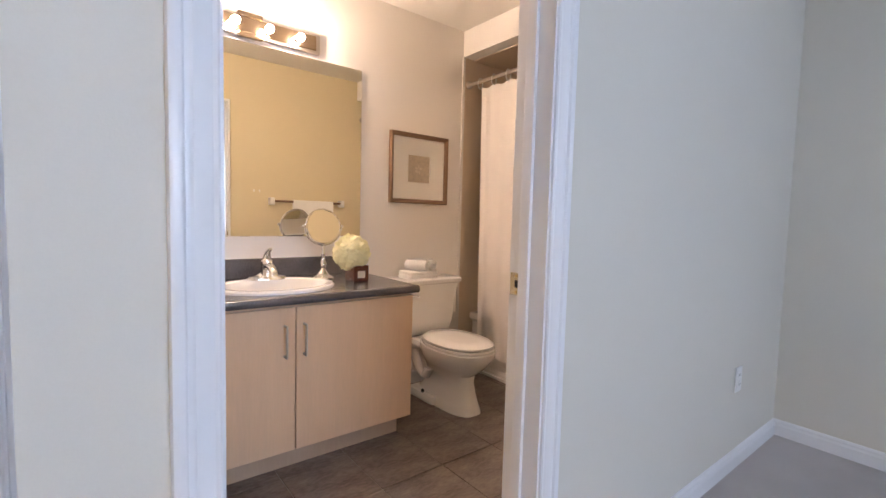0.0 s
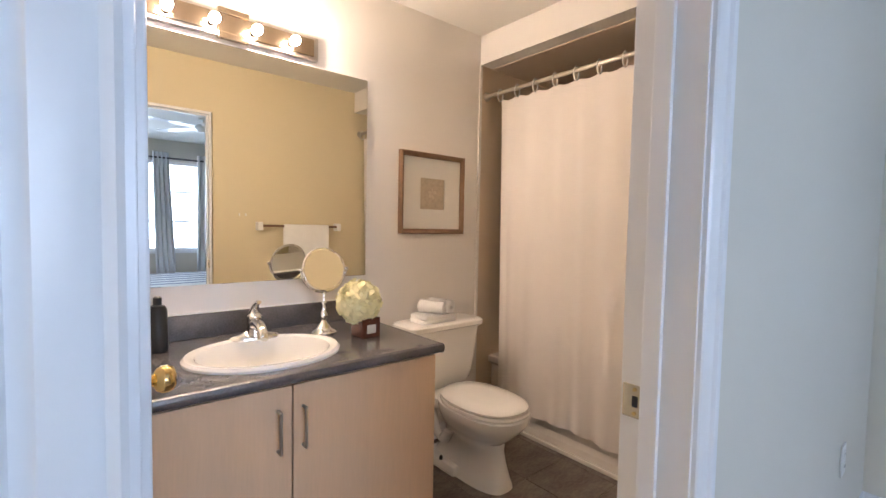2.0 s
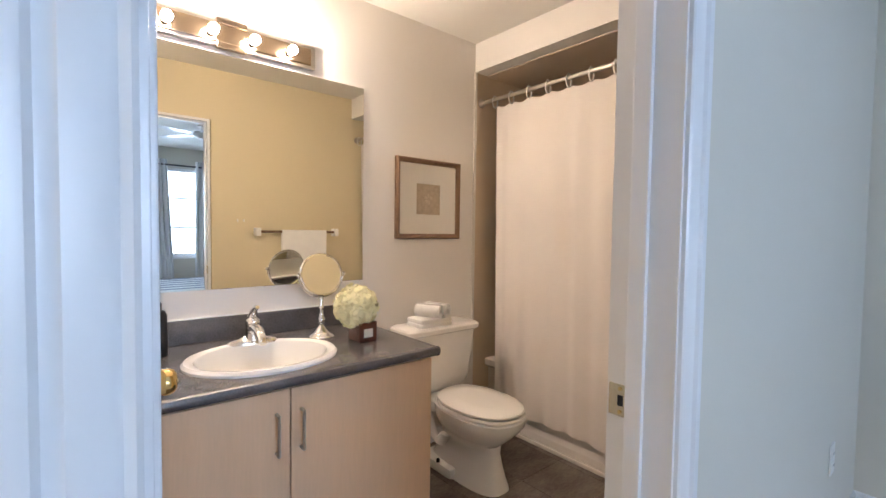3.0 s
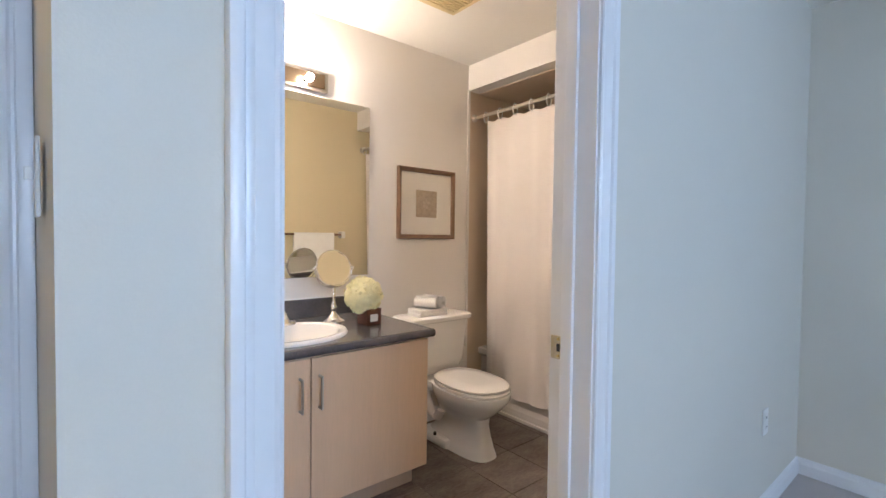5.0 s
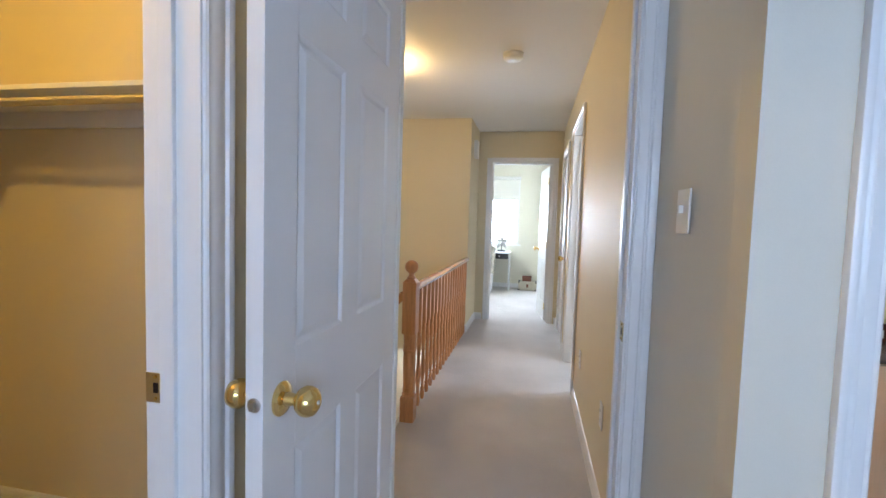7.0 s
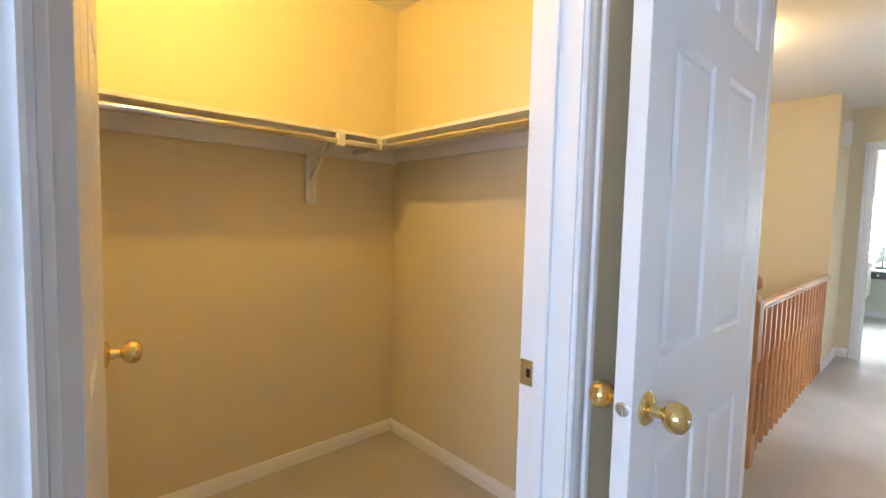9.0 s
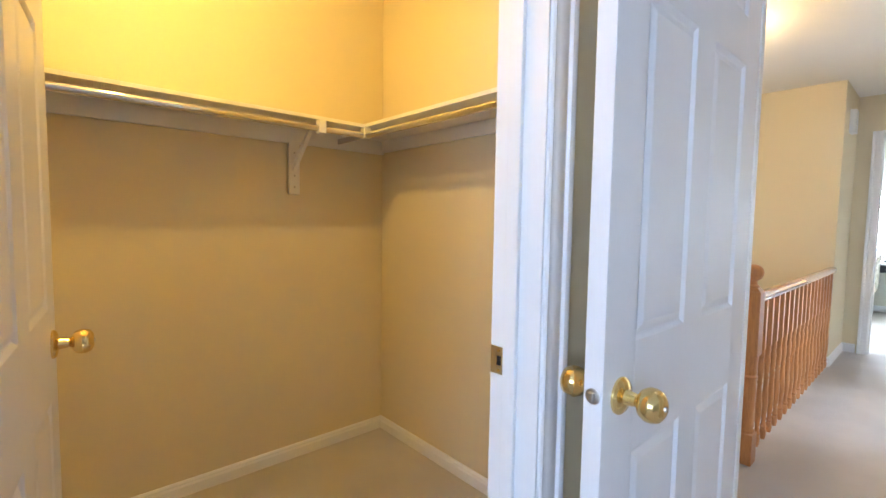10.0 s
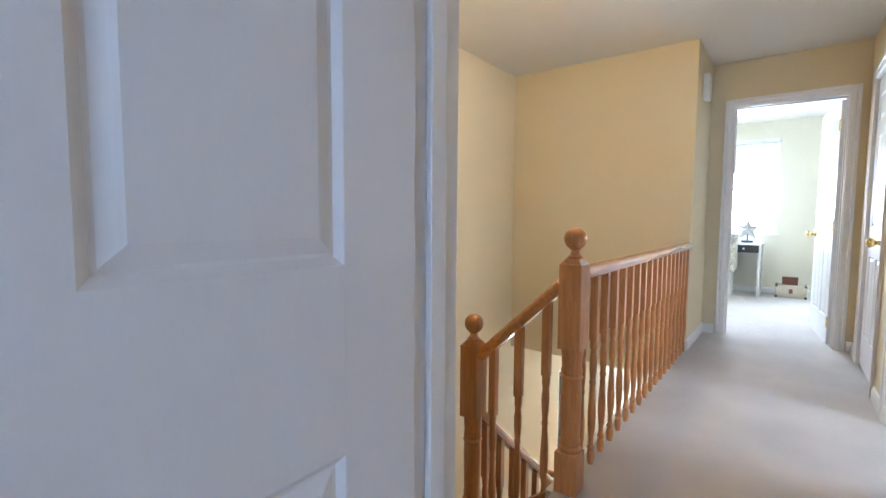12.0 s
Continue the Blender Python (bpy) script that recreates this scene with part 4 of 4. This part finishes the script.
rod(bm, (-1.995, 1.405, 1.612), (-0.766, 1.405, 1.612), 0.015, 18)
part("tube", bm, CHROME, hr, smooth=True)
boxes("corner_clamp", WHITE, [((-2.01, 1.387, 1.594), (-1.972, 1.424, 1.648))], hr, bevel=0.004)
boxes("clamp", WHITE, [((-2.008, 1.16, 1.59), (-1.972, 1.195, 1.6475))], hr, bevel=0.004)
boxes("arm", NICKEL, [((-2.25, 1.398, 1.600), (-2.01, 1.411, 1.624))], hr)
br = thing("shelf_bracket", pose(-2.27, 1.165, 1.33), "white painted wooden shelf bracket", "bracket")
boxes("wall_plate", SHELFM, [((0.001, -0.027, 0), (0.022, 0.027, 0.255))], br, bevel=0.003)
bm = bmesh.new()
prism(bm, [(0.022, 0.11), (0.022, 0.145), (0.19, 0.29), (0.215, 0.29)], Matrix(((1, 0, 0, 0), (0, 0, 1, -0.009), (0, 1, 0, 0), (0, 0, 0, 1))), 0.018)
part("brace", bm, SHELFM, br)
for z in (0.035, 0.09, 0.2):
    bm = bmesh.new()
    rod(bm, (0.022, 0, z), (0.0235, 0, z), 0.005, 10)
    part("screw", bm, NICKEL, br)
cl = thing("closet_lamp", pose(-1.5, 0.5, CH), "bare yellow bulb in a porcelain ceiling holder, lit", "ceiling lamp")
bm = bmesh.new()
lathe(bm, [(0.055, 0), (0.055, -0.01), (0.03, -0.04), (0.022, -0.045)], None, 20)
part("holder", bm, PORC, cl, smooth=True)
bm = bmesh.new()
lathe(bm, [(0.014, -0.04), (0.018, -0.06), (0.032, -0.09), (0.032, -0.11), (0.02, -0.135), (0.006, -0.14)], None, 20)
part("bulb", bm, BULBY, cl, "glowing yellow bulb", smooth=True)

# ---- stairs and railing ----
st = tagged(new("staircase"), "carpeted winding staircase going down from the hall", "stairs", kind="structure")
R0, G0 = 0.19, 0.245
boxes("step", CARPET, [((-1.05, 1.815, -0.5), (-0.803, 2.86, -0.19))], st, bevel=0.012)
boxes("landing", CARPET, [((-2.328, 1.815, -0.6), (-1.052, 2.95, -0.38))], st, bevel=0.012)
for i in range(11):
    y0 = 2.952 + i * 0.22
    z = -0.38 - R0 * (i + 1)
    boxes("step", CARPET, [((-2.328, y0, max(-2.655, z - 0.35)), (-1.24, y0 + 0.219, z))], st, bevel=0.012)
boxes("stringer", TRIM, [((-0.83, 2.86, -0.26), (-0.806, 5.268, -0.006))], st, "white fascia board under the landing edge")
bm = bmesh.new()
prism(bm, [(2.9, -0.24), (2.9, -0.62), (5.4, -2.66), (5.4, -2.35)], Matrix(((0, 0, 1, -1.235), (1, 0, 0, 0), (0, 1, 0, 0), (0, 0, 0, 1))), 0.03)
part("stringer", bm, OAK, st, "oak stair stringer")
bm = bmesh.new()
prism(bm, [(-0.8, 0.0), (-0.8, -0.3), (-1.2, -0.62), (-1.2, -0.33)], Matrix(((1, 0, 0, 0), (0, 0, -1, 2.915), (0, 1, 0, 0), (0, 0, 0, 1))), 0.03)
part("stringer", bm, OAK, st, "oak stair stringer")


def newel(name, m, base, label):
    n = thing(name, m, label, "newel post", "newel posts")
    bm = bmesh.new()
    box(bm, (-0.044, -0.044, base), (0.044, 0.044, 0.16), 0.005)
    part("foot", bm, OAK, n)
    bm = bmesh.new()
    lathe(bm, [(0.040, 0.158), (0.043, 0.175), (0.036, 0.185), (0.040, 0.2), (0.036, 0.215), (0.038, 0.3), (0.040, 0.38), (0.038, 0.44), (0.043, 0.452), (0.037, 0.462), (0.041, 0.475), (0.037, 0.49), (0.040, 0.54), (0.043, 0.562)], None, 24)
    part("turning", bm, OAK, n, smooth=True)
    bm = bmesh.new()
    box(bm, (-0.044, -0.044, 0.56), (0.044, 0.044, 0.885), 0.006)
    bmesh.ops.create_cone(bm, cap_ends=True, segments=4, radius1=0.056, radius2=0.034, depth=0.02, matrix=Matrix.Translation((0, 0, 0.894)) @ Matrix.Rotation(radians(45), 4, "Z"))
    part("block", bm, OAK, n)
    bm = bmesh.new()
    lathe(bm, [(0.024, 0.903), (0.03, 0.91), (0.018, 0.92), (0.016, 0.935), (0.024, 0.942), (0.034, 0.952), (0.041, 0.968), (0.042, 0.982), (0.038, 0.998), (0.026, 1.012), (0.01, 1.019)], None, 24)
    part("finial", bm, OAK, n, "round oak ball finial", smooth=True)
    return n


newel("newel_post", pose(-0.755, 2.905, 0), 0.0, "turned honey oak newel post with ball finial at the stair head")
newel("newel_post", pose(-1.205, 2.905, -0.39), -0.25, "turned honey oak newel post with ball finial on the stair turn")


def rail_part(name, a, b, parent):
    a, b = Vector(a), Vector(b)
    d = b - a
    m = Matrix.Translation(a) @ d.to_track_quat("Z", "Y").to_matrix().to_4x4()
    side = m.to_3x3() @ Vector((0, 1, 0))
    bm = bmesh.new()
    pr = [(-0.024, -0.022), (0.024, -0.022), (0.03, -0.008), (0.03, 0.008), (0.022, 0.02), (0.008, 0.026), (-0.008, 0.026), (-0.022, 0.02), (-0.03, 0.008), (-0.03, -0.008)]
    if abs(side.z) < 0.5:
        pr = [(v2, -u) for u, v2 in pr]
        if (m.to_3x3() @ Vector((1, 0, 0))).z < 0:
            pr = [(-u, v2) for u, v2 in pr]
    prism(bm, pr, m, d.length)
    part(name, bm, OAKH, parent, "glossy oak handrail", smooth=True)


def baluster(bm, x, y, z0, z1):
    h = z1 - z0
    sq = z1 - 0.34 * h
    w = 0.0155
    box(bm, (x - w, y - w, sq), (x + w, y + w, z1))
    prof = [(0.011, 0), (0.016, 0.03), (0.016, 0.06), (0.012, 0.075), (0.017, 0.09), (0.011, 0.105), (0.0105, 0.14), (0.016, 0.21), (0.0175, 0.27), (0.014, 0.34), (0.011, 0.42), (0.015, 0.435), (0.011, 0.45), (0.0155, 0.5), (0.0165, 0.56), (0.012, 0.6), (0.016, 0.62), (0.0155, 0.66)]
    lathe(bm, [(r, z0 + q * h) for r, q in prof], Matrix.Translation((x, y, 0)), 10)


def railing(name, label, a, b, n, drop, skip=0.5):
    """Handrail from a to b with n balusters down by drop."""
    r = thing(name, pose(0, 0, 0), label, "railing")
    rail_part("handrail", a, b, r)
    a, b = Vector(a), Vector(b)
    for i in range(n):
        p = a.lerp(b, (i + skip) / n)
        bm = bmesh.new()
        baluster(bm, p.x, p.y, p.z - drop, p.z - 0.018)
        part("baluster", bm, OAK, r, smooth=True)


railing("hall_railing", "honey oak railing with turned balusters along the hall", (-0.755, 2.949, 0.842), (-0.755, 5.268, 0.842), 18, 0.842)
railing("stair_railing", "honey oak railing sloping down beside the first steps", (-0.799, 2.905, 0.80), (-1.161, 2.905, 0.455), 3, 0.88)
railing("stair_railing", "honey oak railing following the lower flight", (-1.205, 2.949, 0.17), (-1.205, 5.1, -1.75), 16, 0.78)
railing("lower_railing", "short honey oak railing at the foot of the stairs", (-2.32, 5.75, -1.75), (-1.3, 5.75, -1.75), 8, 0.9)

# ---- hall fixtures ----
gl = thing("ceiling_lamp", pose(-1.15, 3.43, CH), "round frosted glass hall ceiling lamp with brass base, lit", "ceiling lamp")
bm = bmesh.new()
lathe(bm, [(0.075, 0), (0.075, -0.012), (0.06, -0.02), (0.055, -0.03)], None, 28)
part("base", bm, BRASS, gl, smooth=True)
bm = bmesh.new()
lathe(bm, [(0.055, -0.028), (0.078, -0.045), (0.092, -0.075), (0.09, -0.11), (0.07, -0.138), (0.035, -0.152), (0.008, -0.155)], None, 28)
part("globe", bm, GLOBE, gl, "glowing frosted glass globe", smooth=True)
sd = thing("smoke_detector", pose(-0.21, 3.41, CH), "round white ceiling smoke detector", "smoke detector")
bm = bmesh.new()
lathe(bm, [(0.072, 0), (0.072, -0.008), (0.066, -0.012), (0.064, -0.032), (0.052, -0.042), (0.02, -0.044)], None, 28)
part("housing", bm, WHITE, sd, smooth=True)
ch = thing("door_chime", pose(-0.745, 5.58, 2.13), "white door chime box high on the hall wall", "door chime")
boxes("cover", WHITE, [((0.001, -0.07, -0.1), (0.045, 0.07, 0.1))], ch, bevel=0.006)

# ---- far room ----
SILVER = mat("silvered_panel", (0.62, 0.63, 0.62), 0.3, 0.5, vary=0.08)
dk = thing("desk", pose(-0.42, 9.0, 0), "white desk with a dark drawer front below the window", "desk")
boxes("top", TRIM, [((-0.75, -0.42, 0.70), (0, 0.05, 0.725))], dk, bevel=0.003)
dr = boxes("drawer", DARKW, [((-0.74, -0.4, 0.60), (-0.03, 0.03, 0.70))], dk, "dark drawer front")
bm = bmesh.new()
ball(bm, (-0.2, -0.41, 0.65), 0.014)
part("drawer_knob", bm, WHITE, dr, smooth=True)
for x in (-0.745, -0.03):
    boxes("side_panel", SILVER, [((x, -0.41, 0), (x + 0.028, 0.04, 0.70))], dk, "silvered side panel", bevel=0.002)
sx = thing("star_ornament", pose(-0.60, 8.83, 0.725), "weathered metal star on a small stand", "ornament")
bm = bmesh.new()
ring = []
for i in range(10):
    r = 0.16 if i % 2 == 0 else 0.066
    a = math.pi / 2 + i * math.pi / 5
    ring.append(bm.verts.new((r * math.cos(a), 0, 0.185 + r * math.sin(a))))
for yy in (-0.03, 0.03):
    c = bm.verts.new((0, yy, 0.185))
    for i in range(10):
        bm.faces.new((c, ring[i], ring[(i + 1) % 10]))
part("star", bm, STEEL, sx)
boxes("foot", BLACK, [((-0.07, -0.035, 0), (0.07, 0.035, 0.03)), ((-0.008, -0.008, 0.03), (0.008, 0.008, 0.12))], sx, bevel=0.004)
cs = thing("suitcase", pose(-0.085, 8.93, 0), "pale canvas suitcase with dark corners on the carpet", "suitcase")
boxes("shell", CANVAS, [((-0.17, -0.11, 0.0), (0.17, 0.11, 0.17))], cs, bevel=0.012)
for x in (-0.172, 0.142):
    for z in (0.0, 0.145):
        boxes("corner_guard", DARKW, [((x, -0.113, z), (x + 0.03, 0.113, z + 0.027))], cs, bevel=0.004)
boxes("strap", LEATHER, [((-0.02, -0.114, 0.06), (0.02, -0.108, 0.12))], cs)
lc = thing("leather_box", pose(-0.10, 8.93, 0.17), "small brown leather box on the suitcase", "box")
boxes("body", LEATHER, [((-0.085, -0.06, 0), (0.085, 0.06, 0.07))], lc, bevel=0.008)
boxes("lid", LEATHER, [((-0.088, -0.063, 0.071), (0.088, 0.063, 0.10))], lc, bevel=0.008)
ac = thing("draped_chair", pose(-0.95, 8.45, 0, 0, 0, 180), "chair draped with a floral throw beside the desk", "chair")
boxes("seat", THROW, [((-0.26, -0.26, 0.36), (0.26, 0.26, 0.46))], ac, bevel=0.03)
boxes("backrest", THROW, [((-0.26, -0.28, 0.44), (-0.2, 0.26, 0.86))], ac, bevel=0.02)
for x in (-0.22, 0.2):
    for y in (-0.22, 0.2):
        boxes("leg", TRIM, [((x, y, 0), (x + 0.035, y + 0.035, 0.365))], ac)
bm = bmesh.new()
for k in range(2):
    rings = []
    for i in range(15):
        f = i / 14
        x = -0.27 + 0.62 * f
        z = 0.49 + 0.33 * max(0, 1 - f * 2.2) - 0.28 * max(0, f - 0.72) * 2.6
        rings.append([Vector((x + 0.02 * math.sin(j * 1.9 + i), -0.28 + 0.56 * j / 12, z + 0.02 * math.sin(j * 1.3 + f * 5) - k * 0.012)) for j in range(13)])
    vs = [[bm.verts.new(p) for p in r] for r in rings]
    for a, b in zip(vs, vs[1:]):
        for j in range(12):
            bm.faces.new((a[j], a[j + 1], b[j + 1], b[j]))
part("throw", bm, THROW, ac, "floral grey and cream throw", smooth=True)
rs = thing("roller_shade", pose(-0.775, 9.14, 1.72), "white roller shade drawn partly down", "window shade")
boxes("cloth", SHADE, [((-0.46, -0.006, 0), (0.46, -0.003, 0.42))], rs)
boxes("cassette", WHITE, [((-0.49, -0.05, 0.40), (0.49, 0.0, 0.46))], rs, bevel=0.01)

# ---- bedroom seen in the mirror ----
cr = thing("curtain_rod", pose(0, 0, 0), "dark metal curtain rod over the bedroom window", "curtain rod")
bm = bmesh.new()
rod(bm, (-0.55, -2.5, 2.16), (2.65, -2.5, 2.16), 0.012, 14)
for x in (-0.55, 2.65):
    ball(bm, (x, -2.5, 2.16), 0.025)
part("pole", bm, DARKW, cr, smooth=True)


def drape(x0, x1, pull):
    d = thing("drape", pose(0, 0, 0), "grey grommet drape beside the bedroom window", "curtain", "bedroom drapes")
    bm = bmesh.new()
    n = 60
    rows = []
    for k in range(13):
        h = k / 12
        rows.append([(x0 + (x1 - x0) * (i / n) + pull * (1 - h) * (0.35 + 0.65 * i / n), -2.5 + (0.035 - 0.01 * (1 - h)) * math.sin(i / n * 2 * math.pi * 4), 0.12 + 2.12 * h) for i in range(n + 1)])
    fr = [[bm.verts.new(p) for p in r] for r in rows]
    bk = [[bm.verts.new((p[0], p[1] - 0.003, p[2])) for p in r] for r in rows]
    for k in range(12):
        for i in range(n):
            bm.faces.new((fr[k][i], fr[k][i + 1], fr[k + 1][i + 1], fr[k + 1][i]))
            bm.faces.new((bk[k][i], bk[k + 1][i], bk[k + 1][i + 1], bk[k][i + 1]))
    part("cloth", bm, DRAPE, d, smooth=True)


drape(1.6, 1.8, 0.1)
drape(2.17, 2.5, -0.06)
drape(-0.45, -0.2, 0.04)
bd = thing("bed", pose(1.55, -1.72, 0), "bed with grey-striped white bedspread by the window", "bed")
boxes("base", CANVAS, [((-0.75, -0.75, 0.02), (0.75, 0.85, 0.28))], bd, bevel=0.02)
boxes("mattress", LINEN, [((-0.76, -0.76, 0.28), (0.76, 0.86, 0.52))], bd, bevel=0.06)
for i in range(6):
    boxes("stripe", STRIPE, [((-0.74, -0.6 + i * 0.24, 0.521), (0.74, -0.54 + i * 0.24, 0.525))], bd)
fn = thing("ceiling_fan", pose(1.85, -0.75, CH) @ Matrix.Diagonal((1, 1, 0.5, 1)), "white ceiling fan at rest in the bedroom", "ceiling fan")
bm = bmesh.new()
lathe(bm, [(0.06, 0), (0.06, -0.03), (0.016, -0.04), (0.016, -0.14), (0.09, -0.15), (0.1, -0.2), (0.08, -0.25), (0.07, -0.27), (0.06, -0.31), (0.02, -0.32)], None, 24)
part("motor", bm, WHITE, fn, smooth=True)
for i in range(5):
    b = boxes("blade", TRIM, [((0.12, -0.065, -0.206), (0.62, 0.065, -0.198))], fn, bevel=0.003, at=pose(0, 0, 0, 0, 0, 20 + 72 * i))

# ---- bathroom floor tiles ----
bm = bmesh.new()
box(bm, (0.002, 0.002, -0.009), (0.3105, 0.3105, 0.0), 0.0015)
first = part("tile", bm, TILE, bath_floor)
first.location = (0.7075, 1.415, 0)
tile_mesh = first.data
bm = bmesh.new()
box(bm, (0.002, 0.225, -0.009), (0.3105, 0.3105, 0.0), 0.0015)
cut_mesh = bpy.data.meshes.new("cut_tile")
bm.to_mesh(cut_mesh)
bm.free()
cut_mesh.materials.append(TILE)
for ix in range(-1, 7):
    for iy in range(-1, 5):
        x, y = 0.7075 + ix * 0.3125, 1.415 + iy * 0.3125
        if (ix, iy) == (0, 0) or x > 2.62:
            continue
        o = new("tile", cut_mesh if iy < 0 else tile_mesh)
        o.parent = bath_floor
        o.location = (x, y, 0)
